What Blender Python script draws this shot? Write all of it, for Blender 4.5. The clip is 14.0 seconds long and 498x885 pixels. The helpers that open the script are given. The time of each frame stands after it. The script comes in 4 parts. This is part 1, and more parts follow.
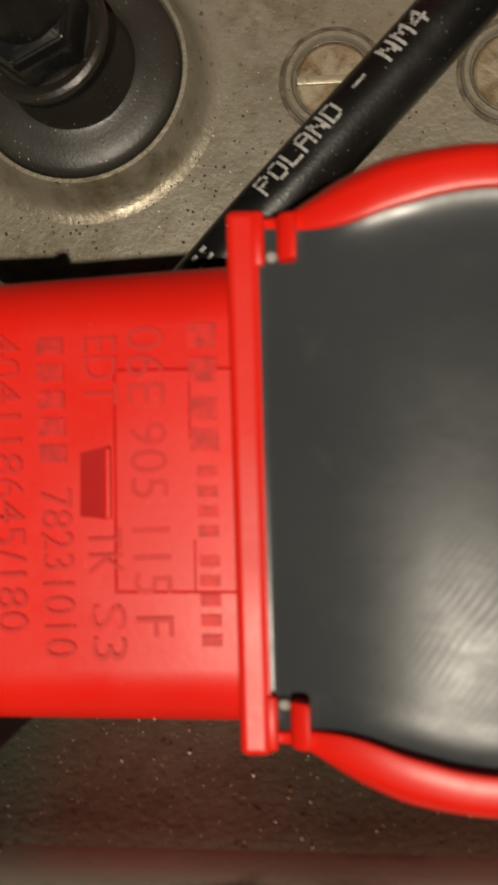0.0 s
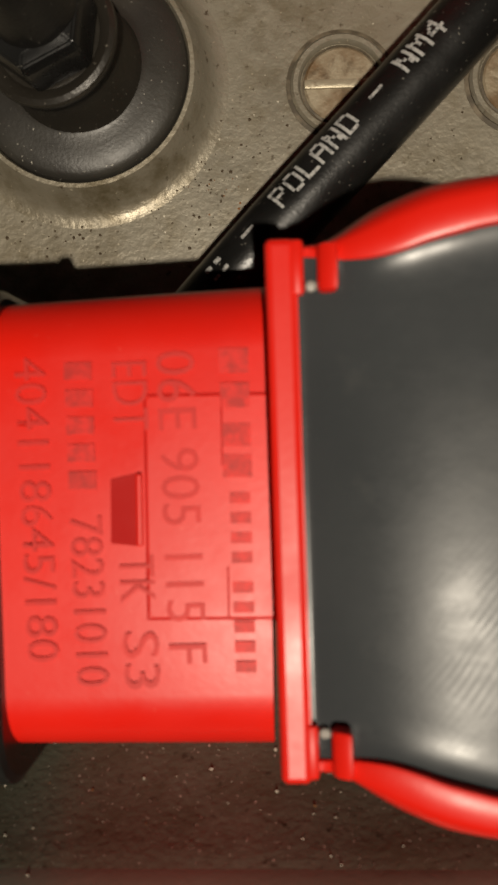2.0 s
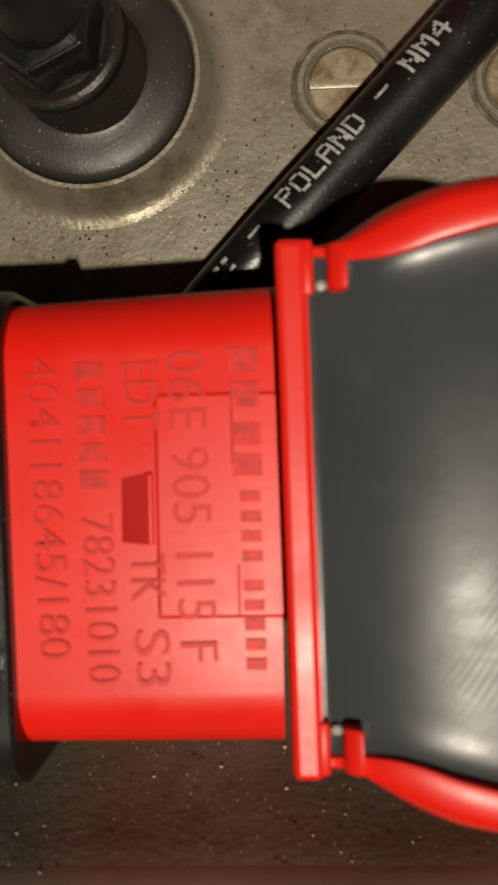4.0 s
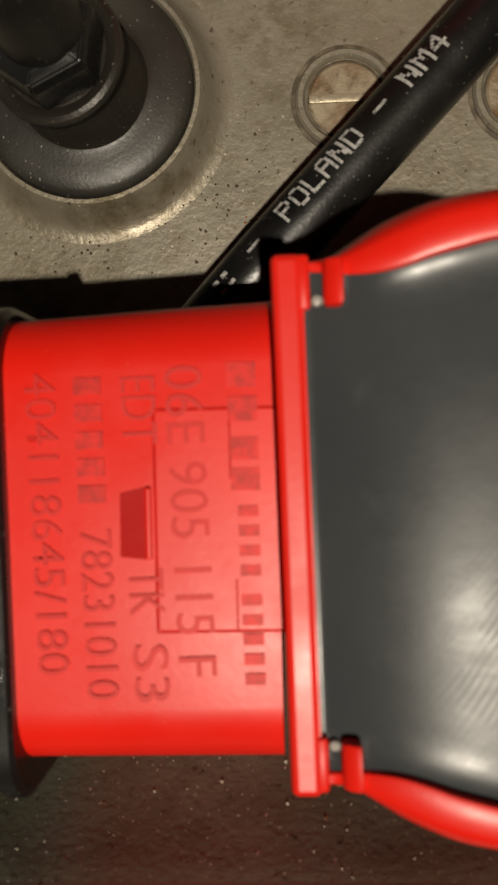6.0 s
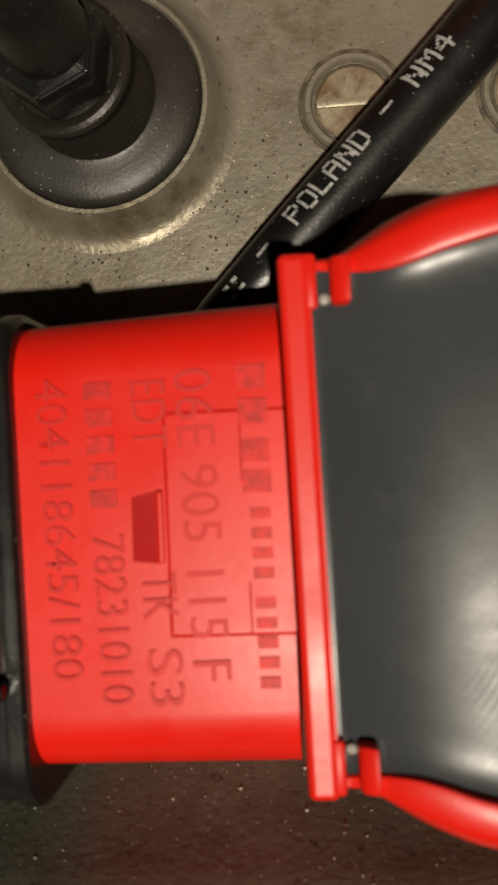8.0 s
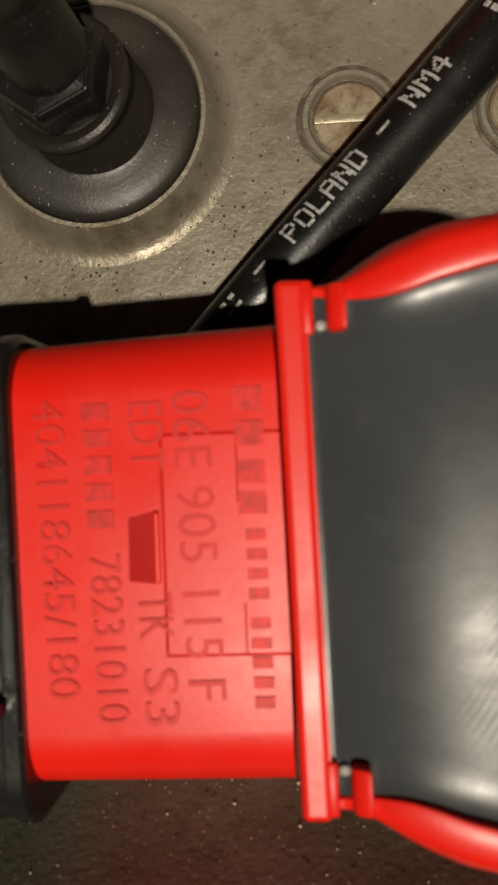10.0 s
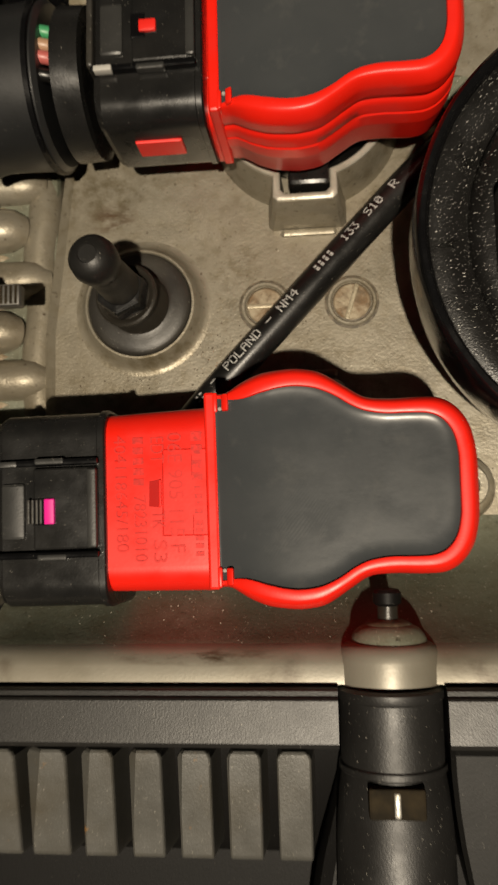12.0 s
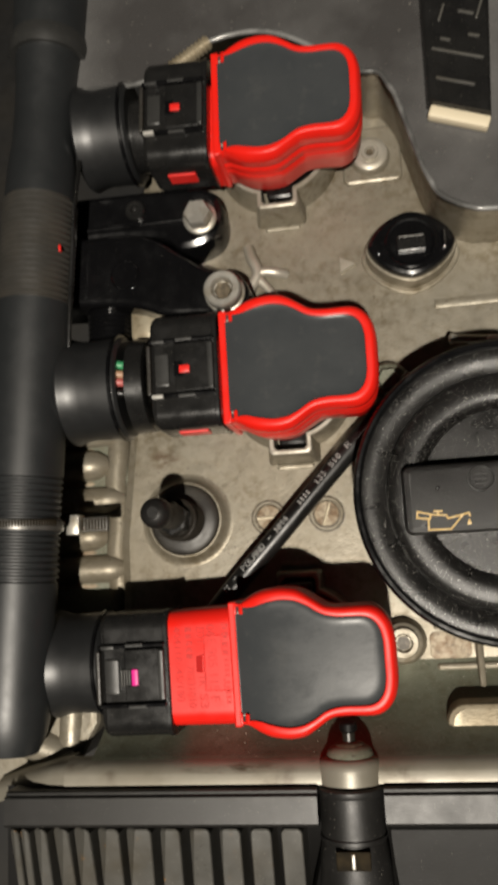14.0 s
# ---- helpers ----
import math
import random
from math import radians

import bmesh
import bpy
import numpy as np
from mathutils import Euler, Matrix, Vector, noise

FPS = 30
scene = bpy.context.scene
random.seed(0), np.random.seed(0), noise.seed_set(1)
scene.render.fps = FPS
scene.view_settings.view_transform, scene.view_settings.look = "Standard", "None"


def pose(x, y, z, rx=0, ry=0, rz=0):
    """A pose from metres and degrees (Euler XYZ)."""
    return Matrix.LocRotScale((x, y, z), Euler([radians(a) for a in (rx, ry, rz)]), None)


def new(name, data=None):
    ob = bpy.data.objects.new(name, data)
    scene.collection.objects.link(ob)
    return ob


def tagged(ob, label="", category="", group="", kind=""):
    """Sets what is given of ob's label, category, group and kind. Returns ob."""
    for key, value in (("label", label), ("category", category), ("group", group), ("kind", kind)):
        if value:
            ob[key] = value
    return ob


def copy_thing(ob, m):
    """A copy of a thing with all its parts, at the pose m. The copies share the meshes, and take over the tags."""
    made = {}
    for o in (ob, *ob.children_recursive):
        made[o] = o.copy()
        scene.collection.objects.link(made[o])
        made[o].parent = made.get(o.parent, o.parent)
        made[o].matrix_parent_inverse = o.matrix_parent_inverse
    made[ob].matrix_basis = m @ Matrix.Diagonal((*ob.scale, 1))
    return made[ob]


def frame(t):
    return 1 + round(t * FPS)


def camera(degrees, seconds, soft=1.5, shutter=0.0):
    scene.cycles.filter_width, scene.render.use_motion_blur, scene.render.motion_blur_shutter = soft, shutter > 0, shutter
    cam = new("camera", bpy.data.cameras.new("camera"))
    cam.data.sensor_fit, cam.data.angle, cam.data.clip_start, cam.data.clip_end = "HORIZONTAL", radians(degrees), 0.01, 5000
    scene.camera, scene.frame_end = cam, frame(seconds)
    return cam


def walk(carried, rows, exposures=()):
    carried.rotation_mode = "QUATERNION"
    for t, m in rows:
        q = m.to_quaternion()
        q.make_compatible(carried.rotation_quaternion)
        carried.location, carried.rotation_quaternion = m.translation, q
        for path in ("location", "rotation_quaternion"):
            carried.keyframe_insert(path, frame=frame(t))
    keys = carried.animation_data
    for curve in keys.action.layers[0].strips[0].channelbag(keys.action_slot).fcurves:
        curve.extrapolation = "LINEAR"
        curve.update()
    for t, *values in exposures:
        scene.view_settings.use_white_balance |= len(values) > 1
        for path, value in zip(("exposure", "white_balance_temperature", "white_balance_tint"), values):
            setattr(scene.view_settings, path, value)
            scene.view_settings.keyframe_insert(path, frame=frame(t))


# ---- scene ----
cam = camera(34.38, 14.0, soft=2.0, shutter=0.4)
PATH = [  # seconds, eye in metres, turn in degrees
    (0, 0.00214, 0.00172, 0.09098, 0.725, 4.483, -0.671),
    (0.5, -0.00145, 0.00679, 0.09058, -0.540, 3.799, -0.571),
    (1, -0.00125, 0.00558, 0.09074, -0.812, 2.877, -0.590),
    (1.5, -0.00251, 0.00573, 0.09090, -0.692, 2.281, -0.780),
    (2, -0.00257, 0.00516, 0.09093, -0.827, 2.073, -0.918),
    (2.5, -0.00318, 0.00542, 0.09152, -0.951, 1.853, -0.916),
    (3, -0.00324, 0.00485, 0.09109, -0.957, 1.920, -1.155),
    (5.5, -0.00286, 0.00564, 0.09169, -0.365, 2.472, -1.167),
    (6, -0.00253, 0.00542, 0.09132, -0.152, 2.641, -1.369),
    (6.5, -0.00247, 0.00534, 0.09174, 0.008, 2.907, -1.740),
    (7, -0.00191, 0.00485, 0.09121, 0.223, 3.400, -2.235),
    (7.5, -0.00142, 0.00398, 0.09049, 0.579, 4.046, -2.471),
    (8, -0.00193, 0.00470, 0.09104, 0.614, 4.042, -2.460),
    (10.5, -0.00188, 0.00632, 0.09194, 0.583, 3.656, -1.743),
    (11, 0.00419, 0.00630, 0.10146, 0.419, 3.851, -1.269),
    (11.2, 0.00485, 0.00235, 0.11575, 3.016, 4.253, -1.280),
    (11.3, 0.00777, 0.00045, 0.12723, 3.440, 4.528, -1.341),
    (11.5, 0.01351, -0.00061, 0.15108, 3.538, 4.246, -1.127),
    (11.8, 0.01691, -0.00406, 0.16819, 5.198, 5.911, -1.230),
    (12, 0.02030, -0.00652, 0.18136, 5.732, 6.306, -1.125),
    (12.2, 0.02190, -0.00864, 0.19187, 6.082, 6.944, -1.457),
    (12.5, 0.02734, -0.00834, 0.20683, 7.157, 7.501, -1.482),
    (12.8, 0.03752, -0.00973, 0.22029, 8.323, 7.806, -1.922),
    (13, 0.04253, -0.00617, 0.22590, 8.346, 8.737, -1.782),
    (13.2, 0.03608, -0.00752, 0.22598, 8.438, 9.156, -1.780),
    (13.3, 0.03026, -0.00728, 0.22757, 8.298, 9.023, -1.936),
    (13.5, 0.02551, -0.00071, 0.23851, 8.128, 8.922, -1.986),
    (13.7, 0.03908, 0.01495, 0.26170, 7.704, 9.493, -2.339),
    (13.8, 0.04077, 0.02169, 0.26766, 7.558, 9.180, -2.645),
    (14, 0.04359, 0.02792, 0.27497, 8.149, 9.566, -3.133),
]
FSTOP = cam.data.lens / 0.62
cam.data.dof.use_dof, cam.data.dof.focus_distance, cam.data.dof.aperture_fstop = True, 0.115, FSTOP
EXPOSURES = [(0, -0.39, 7100, 10), (10.5, -0.39, 7100, 10), (11.2, -0.55, 7200, 10), (11.6, -0.2, 7500, 10), (12.2, 0.0, 7200, 10), (12.5, 0.05, 6300, 10), (13, 0.08, 6300, 10), (14, 0.0, 6600, 10)]
walk(cam, [(t, pose(x, y, z, a, b, c)) for t, x, y, z, a, b, c in PATH], EXPOSURES)

# ---- light: one torch held over the bay, and a dim garage round it ----
world = bpy.data.worlds.new("dim_garage")
world.use_nodes = True
world.node_tree.nodes["Background"].inputs[0].default_value = (0.9, 0.95, 1.0, 1)
world.node_tree.nodes["Background"].inputs[1].default_value = 0.0015
scene.world = world
torch = new("torch_light", bpy.data.lights.new("torch_light", "POINT"))
torch.data.energy, torch.data.shadow_soft_size = 92.0, 0.015
torch.data.color = (1.0, 0.93, 0.82)
torch.location = (0.075, -0.350, 1.24)

MM = 0.001


# ---- materials ----
def ramp(nt, fac, stops):
    n = nt.nodes.new("ShaderNodeValToRGB")
    while len(n.color_ramp.elements) < len(stops):
        n.color_ramp.elements.new(0.5)
    for e, (p, c) in zip(n.color_ramp.elements, stops):
        e.position, e.color = p, (*c, 1) if len(c) == 3 else c
    nt.links.new(fac, n.inputs[0])
    return n.outputs[0]


def noise_tex(nt, scale, detail=4.0, rough=0.55, stretch=(1, 1, 1)):
    co = nt.nodes.new("ShaderNodeTexCoord")
    mp = nt.nodes.new("ShaderNodeMapping")
    mp.inputs["Scale"].default_value = stretch
    nt.links.new(co.outputs["Object"], mp.inputs["Vector"])
    n = nt.nodes.new("ShaderNodeTexNoise")
    n.inputs["Scale"].default_value, n.inputs["Detail"].default_value, n.inputs["Roughness"].default_value = scale, detail, rough
    nt.links.new(mp.outputs[0], n.inputs["Vector"])
    return n.outputs[0]


def blend(nt, fac, a, b, mode="MIX"):
    m = nt.nodes.new("ShaderNodeMix")
    m.data_type, m.blend_type = "RGBA", mode
    for sock, v in ((m.inputs[0], fac), (m.inputs[6], a), (m.inputs[7], b)):
        if isinstance(v, (int, float)):
            sock.default_value = v
        elif isinstance(v, tuple):
            sock.default_value = (*v, 1)
        else:
            nt.links.new(v, sock)
    return m.outputs[2]


def surface(name, base, rough=0.4, metal=0.0, coarse=None, mid=None, fine=None, bump=0.0, bump_scale=1500, dust=0.0, dust_colour=(0.45, 0.42, 0.36),
            rough_var=0.1, spec=0.5, wave=0.0, wave_scale=90, dust_scale=900, dust_cut=0.66, dirt=None):
    """base colour varied by a coarse and a fine noise (other colours), fine bump, wavy bump, dust specks."""
    m = bpy.data.materials.new(name)
    m.use_nodes = True
    nt = m.node_tree
    b = nt.nodes["Principled BSDF"]
    colour = base
    if coarse:
        colour = blend(nt, ramp(nt, noise_tex(nt, coarse[0], 5), [(coarse[2], (0, 0, 0)), (coarse[3], (1, 1, 1))]), colour, coarse[1])
    if mid:
        colour = blend(nt, ramp(nt, noise_tex(nt, mid[0], 5, 0.6), [(mid[2], (0, 0, 0)), (mid[3], (1, 1, 1))]), colour, mid[1])
    if fine:
        colour = blend(nt, ramp(nt, noise_tex(nt, fine[0], 6, 0.65), [(fine[2], (0, 0, 0)), (fine[3], (1, 1, 1))]), colour, fine[1])
    if dirt:
        area = ramp(nt, noise_tex(nt, dirt[0], 3), [(dirt[2], (0, 0, 0)), (dirt[3], (1, 1, 1))])
        grain = ramp(nt, noise_tex(nt, dirt[4], 6, 0.7), [(0.40, (0, 0, 0)), (0.62, (1, 1, 1))])
        colour = blend(nt, blend(nt, 1.0, area, grain, "MULTIPLY"), colour, dirt[1])
    if dust:
        d = ramp(nt, noise_tex(nt, dust_scale, 2, 0.5), [(dust_cut, (0, 0, 0)), (dust_cut + 0.06, (1, 1, 1))])
        mul = nt.nodes.new("ShaderNodeMath")
        mul.operation = "MULTIPLY"
        mul.inputs[1].default_value = dust
        nt.links.new(d, mul.inputs[0])
        colour = blend(nt, mul.outputs[0], colour, dust_colour)
    if isinstance(colour, tuple):
        b.inputs["Base Color"].default_value = (*colour, 1)
    else:
        nt.links.new(colour, b.inputs["Base Color"])
    b.inputs["Metallic"].default_value = metal
    b.inputs["Specular IOR Level"].default_value = spec
    if rough_var:
        r = ramp(nt, noise_tex(nt, 130, 5, 0.6), [(0.3, (max(rough - rough_var, 0.03),) * 3), (0.7, (min(rough + rough_var, 1),) * 3)])
        nt.links.new(r, b.inputs["Roughness"])
    else:
        b.inputs["Roughness"].default_value = rough
    last = None
    for amount, scale, dist, det in ((wave, wave_scale, 0.002, 2), (bump, bump_scale, 0.0004, 4)):
        if amount:
            bn = nt.nodes.new("ShaderNodeBump")
            bn.inputs["Strength"].default_value, bn.inputs["Distance"].default_value = amount, dist
            nt.links.new(noise_tex(nt, scale, det), bn.inputs["Height"])
            if last:
                nt.links.new(last, bn.inputs["Normal"])
            last = bn.outputs[0]
    if last:
        nt.links.new(last, b.inputs["Normal"])
    return m


ALU = surface("cast_aluminium", (0.250, 0.227, 0.180), 0.42, 0.4, coarse=(15, (0.22, 0.192, 0.142), 0.40, 0.66), mid=(300, (0.19, 0.162, 0.112), 0.48, 0.80), fine=(850, (0.065, 0.046, 0.026), 0.60, 0.72),
              dirt=(34, (0.10, 0.078, 0.042), 0.48, 0.70, 300), bump=0.22, bump_scale=1500, dust=0.7, dust_scale=2200, dust_cut=0.70, dust_colour=(0.5, 0.44, 0.33), wave=0.05, wave_scale=260)
ALU_DIRTY = surface("oily_cast_aluminium", (0.182, 0.19, 0.145), 0.42, 0.2, coarse=(40, (0.113, 0.116, 0.082), 0.36, 0.68), mid=(260, (0.115, 0.108, 0.072), 0.47, 0.75), fine=(900, (0.03, 0.026, 0.015), 0.6, 0.72),
                    bump=0.22, bump_scale=1300, dust=1.0, dust_scale=3300, dust_cut=0.69, dust_colour=(0.85, 0.82, 0.72))
RUSTY = surface("rust_stained_metal", (0.30, 0.25, 0.175), 0.5, 0.2, coarse=(220, (0.15, 0.092, 0.045), 0.42, 0.62), mid=(500, (0.1, 0.07, 0.04), 0.52, 0.7), bump=0.3, bump_scale=1500)
RAIL = surface("satin_bare_aluminium", (0.25, 0.232, 0.19), 0.42, 0.3, coarse=(45, (0.19, 0.17, 0.13), 0.4, 0.7), dirt=(38, (0.06, 0.04, 0.025), 0.58, 0.68, 150), bump=0.07, bump_scale=1800, rough_var=0.06,
               dust=0.6, dust_scale=2400, dust_cut=0.72)
ALU_BRIGHT = surface("bright_cast_aluminium", (0.39, 0.345, 0.255), 0.45, 0.4, coarse=(45, (0.25, 0.20, 0.125), 0.4, 0.7), mid=(300, (0.2, 0.16, 0.1), 0.5, 0.72), bump=0.25, bump_scale=1300, dust=0.5,
                     dust_colour=(0.15, 0.11, 0.07))
MACHINED = surface("bare_machined_aluminium", (0.46, 0.43, 0.37), 0.4, 0.5, coarse=(120, (0.33, 0.3, 0.24), 0.42, 0.7), bump=0.15, bump_scale=2200)
GRIME = surface("oily_grime", (0.06, 0.047, 0.03), 0.5, rough_var=0, coarse=(500, (0.15, 0.12, 0.08), 0.45, 0.65))
RED = surface("red_plastic", (0.76, 0.015, 0.008), 0.38, spec=0.36, coarse=(60, (0.70, 0.014, 0.009), 0.4, 0.7), bump=0.02, bump_scale=1600, rough_var=0.08, dust=0.15,
              dust_scale=1500, dust_cut=0.72, dust_colour=(0.85, 0.2, 0.14))
# the red plastic again, darkened for the shade inside the latch recess
RED_SHADE = surface("shaded_red_plastic", (0.42, 0.008, 0.007), 0.7, spec=0.2)
RED_SEAM = surface("red_plastic_seam", (0.52, 0.012, 0.010), 0.6, spec=0.2, rough_var=0)
EPOXY = surface("grey_potting_resin", (0.039, 0.0430, 0.0462), 0.27, coarse=(60, (0.047, 0.0505, 0.0530), 0.36, 0.7), mid=(210, (0.062, 0.064, 0.064), 0.58, 0.82), bump=0.02, bump_scale=500,
                wave=0.02, wave_scale=60, rough_var=0.05, spec=0.19)


def scuff(m, at, reach, colour):
    """A scraped brown stain of its own shape: reach gives its half lengths along x, y, z."""
    nt = m.node_tree
    b = nt.nodes["Principled BSDF"]
    co = nt.nodes.new("ShaderNodeTexCoord")
    fit = nt.nodes.new("ShaderNodeMapping")
    fit.vector_type = "TEXTURE"
    fit.inputs["Location"].default_value = at
    fit.inputs["Scale"].default_value = reach
    nt.links.new(co.outputs["Object"], fit.inputs["Vector"])
    size = nt.nodes.new("ShaderNodeVectorMath")
    size.operation = "LENGTH"
    nt.links.new(fit.outputs[0], size.inputs[0])
    area = ramp(nt, size.outputs["Value"], [(0.3, (1, 1, 1)), (1.0, (0, 0, 0))])
    streaks = ramp(nt, noise_tex(nt, 260, 6, 0.7, (0.3, 1, 1)), [(0.46, (0, 0, 0)), (0.58, (1, 1, 1))])
    nt.links.new(blend(nt, blend(nt, 1.0, area, streaks, "MULTIPLY"), b.inputs["Base Color"].links[0].from_socket, colour), b.inputs["Base Color"])


scuff(ALU, (-0.031, 0.0665, 0.0), (0.0065, 0.0045, 0.01), (0.085, 0.05, 0.026))
scuff(RAIL, (-0.006, -0.0302, 0.033), (0.019, 0.0019, 0.004), (0.075, 0.05, 0.032))


def fingerprints(m):
    """One smeared thumb print: fine ridges in a patch, and dull wipes here and there."""
    nt = m.node_tree
    b = nt.nodes["Principled BSDF"]
    co = nt.nodes.new("ShaderNodeTexCoord")
    turn = nt.nodes.new("ShaderNodeMapping")
    turn.inputs["Rotation"].default_value = (0, 0, 0.65)
    nt.links.new(co.outputs["Object"], turn.inputs["Vector"])
    w = nt.nodes.new("ShaderNodeTexWave")
    for key, value in (("Scale", 620), ("Distortion", 14), ("Detail", 1.5), ("Detail Scale", 0.16)):
        w.inputs[key].default_value = value
    nt.links.new(turn.outputs[0], w.inputs["Vector"])
    away = nt.nodes.new("ShaderNodeVectorMath")
    away.operation = "DISTANCE"
    away.inputs[1].default_value = (0.012, -0.007, 0.0405)
    nt.links.new(co.outputs["Object"], away.inputs[0])
    far = nt.nodes.new("ShaderNodeMath")
    far.operation, far.inputs[1].default_value = "MULTIPLY", 80
    nt.links.new(away.outputs["Value"], far.inputs[0])
    near = ramp(nt, far.outputs[0], [(0.25, (1, 1, 1)), (0.75, (0, 0, 0))])
    broken = ramp(nt, noise_tex(nt, 160, 4, 0.6), [(0.47, (0, 0, 0)), (0.62, (1, 1, 1))])
    ridges = blend(nt, 1.0, blend(nt, 1.0, near, broken, "MULTIPLY"), w.outputs["Color"], "MULTIPLY")
    old = b.inputs["Roughness"].links[0].from_socket
    wipes = ramp(nt, noise_tex(nt, 70, 5, 0.7, (1, 2.2, 1)), [(0.46, (0, 0, 0)), (0.66, (0.75, 0.75, 0.75))])
    nt.links.new(blend(nt, ridges, blend(nt, wipes, old, (0.37, 0.37, 0.37)), (0.36, 0.36, 0.36)), b.inputs["Roughness"])
    bump = nt.nodes.new("ShaderNodeBump")
    bump.inputs["Strength"].default_value, bump.inputs["Distance"].default_value = 0.012, 0.00003
    nt.links.new(ridges, bump.inputs["Height"])
    nt.links.new(b.inputs["Normal"].links[0].from_socket, bump.inputs["Normal"])
    nt.links.new(bump.outputs[0], b.inputs["Normal"])


fingerprints(EPOXY)
BLACK = surface("black_moulded_plastic", (0.0085, 0.0085, 0.0085), 0.28, bump=0.06, bump_scale=2500, dust=0.3, dust_scale=2400, dust_cut=0.71, coarse=(80, (0.015, 0.0145, 0.0137), 0.35, 0.8))
BLACK_GLOSS = surface("glossy_black_plastic", (0.0038, 0.0038, 0.0042), 0.2, spec=0.55, bump=0.04, bump_scale=2000, wave=0.05, dust=0.2, dust_scale=2200, dust_cut=0.72)
BLACK_GRAIN = surface("grained_black_plastic", (0.0112, 0.0107, 0.010), 0.42, spec=0.42, rough_var=0.04, bump=0.12, bump_scale=3000, dust=0.5, dust_scale=2600, dust_cut=0.71, coarse=(40, (0.014, 0.013, 0.0115), 0.45, 0.75))
GREY_FIN = surface("dusty_grey_plastic", (0.072, 0.070, 0.063), 0.36, spec=0.6, fine=(240, (0.26, 0.13, 0.035), 0.67, 0.73), bump=0.15, bump_scale=2500, dust=0.5, coarse=(60, (0.06, 0.053, 0.04), 0.45, 0.75), dust_scale=2200, dust_cut=0.69)
PANEL = surface("matt_black_panel_plastic", (0.007, 0.0067, 0.0062), 0.5, spec=0.2, rough_var=0.02, bump=0.1, bump_scale=2600, dust=0.4, dust_scale=2600, dust_cut=0.72)
BLACK_FLAT = surface("plain_black_plastic", (0.0045, 0.0042, 0.004), 0.5, rough_var=0, bump=0.1, bump_scale=2500, spec=0.14, dust=0.3, dust_scale=2400, dust_cut=0.73)
# dark brown that paints the shade of openings onto solid blocks
HOLE_SHADE = surface("brown_hole_shade", (0.014, 0.011, 0.007), 0.8, rough_var=0, spec=0.1, coarse=(300, (0.03, 0.022, 0.012), 0.4, 0.7))
LEVER = surface("worn_black_plastic", (0.026, 0.026, 0.025), 0.4, bump=0.1, bump_scale=2500, dust=0.4, dust_scale=2400, dust_cut=0.7)
RUBBER = surface("black_rubber", (0.0065, 0.0063, 0.006), 0.32, spec=0.5, coarse=(140, (0.013, 0.0128, 0.0125), 0.5, 0.75), bump=0.08, bump_scale=2500, dust=0.5, dust_scale=2600, dust_cut=0.7)
RUBBER_GREY = surface("worn_grey_rubber", (0.023, 0.021, 0.0185), 0.42, bump=0.10, bump_scale=2500, dust=0.6, dust_scale=2600, dust_cut=0.7, coarse=(90, (0.036, 0.033, 0.027), 0.4, 0.7))
COLLAR = surface("worn_black_metal", (0.022, 0.019, 0.015), 0.34, 0.2, spec=0.7, bump=0.12, bump_scale=2200, dust=0.6, dust_scale=2600, dust_cut=0.7, dust_colour=(0.3, 0.27, 0.22))
CLAMP_STEEL = surface("dull_band_steel", (0.16, 0.155, 0.145), 0.42, 0.6, bump=0.1, coarse=(200, (0.09, 0.085, 0.075), 0.4, 0.7))
CONDUIT = surface("black_conduit_plastic", (0.0145, 0.016, 0.017), 0.45, spec=0.7, rough_var=0.05, bump=0.05, bump_scale=2500, dust=0.2, dust_scale=2200, dust_cut=0.72)
RIBBED = surface("grey_ribbed_plastic", (0.036, 0.034, 0.030), 0.42, spec=0.8, bump=0.1, bump_scale=2500, coarse=(60, (0.05, 0.044, 0.036), 0.45, 0.75))
BLACK_BOOT = surface("satin_black_plastic", (0.0115, 0.012, 0.0125), 0.40, spec=0.7, rough_var=0.05, bump=0.05, bump_scale=2500, dust=0.2, dust_scale=2200, dust_cut=0.72)
PIPE = surface("satin_worn_pipe_plastic", (0.0105, 0.010, 0.0095), 0.47, spec=0.5, rough_var=0.08, bump=0.14, bump_scale=2600, dust=0.6, dust_scale=2300, dust_cut=0.70)
# pale specks: dust, and the sparkle of the glossy grain put into colour
CAP = surface("black_oil_cap_plastic", (0.0072, 0.0068, 0.0064), 0.32, spec=0.45, bump=0.25, bump_scale=2600, dust=1.0, dust_scale=3000, dust_cut=0.665, dust_colour=(0.6, 0.58, 0.54))
CAP_SATIN = surface("satin_grained_cap_plastic", (0.0105, 0.0101, 0.0095), 0.36, bump=0.5, bump_scale=3600, dust=0.5, dust_scale=2800, dust_cut=0.72, dust_colour=(0.4, 0.37, 0.32), spec=0.6)
STEEL = surface("zinc_plated_steel", (0.55, 0.53, 0.48), 0.38, 0.75, bump=0.2, coarse=(200, (0.35, 0.31, 0.24), 0.45, 0.7))
# pale colour of the glints in the gaps between the prongs
GLINT = surface("pale_glint", (0.35, 0.33, 0.3), 0.2, rough_var=0)
WHITE = surface("white_sleeve", (0.75, 0.74, 0.7), 0.45, dust=0.3, dust_colour=(0.4, 0.36, 0.3))
INK_WHITE = surface("white_ink", (0.40, 0.40, 0.385), 0.6, rough_var=0, fine=(2500, (0.12, 0.12, 0.12), 0.5, 0.62))
INK_DARK = surface("dark_etched_ink", (0.57, 0.014, 0.010), 0.5, spec=0.3, rough_var=0, fine=(420, (0.66, 0.016, 0.011), 0.44, 0.66))
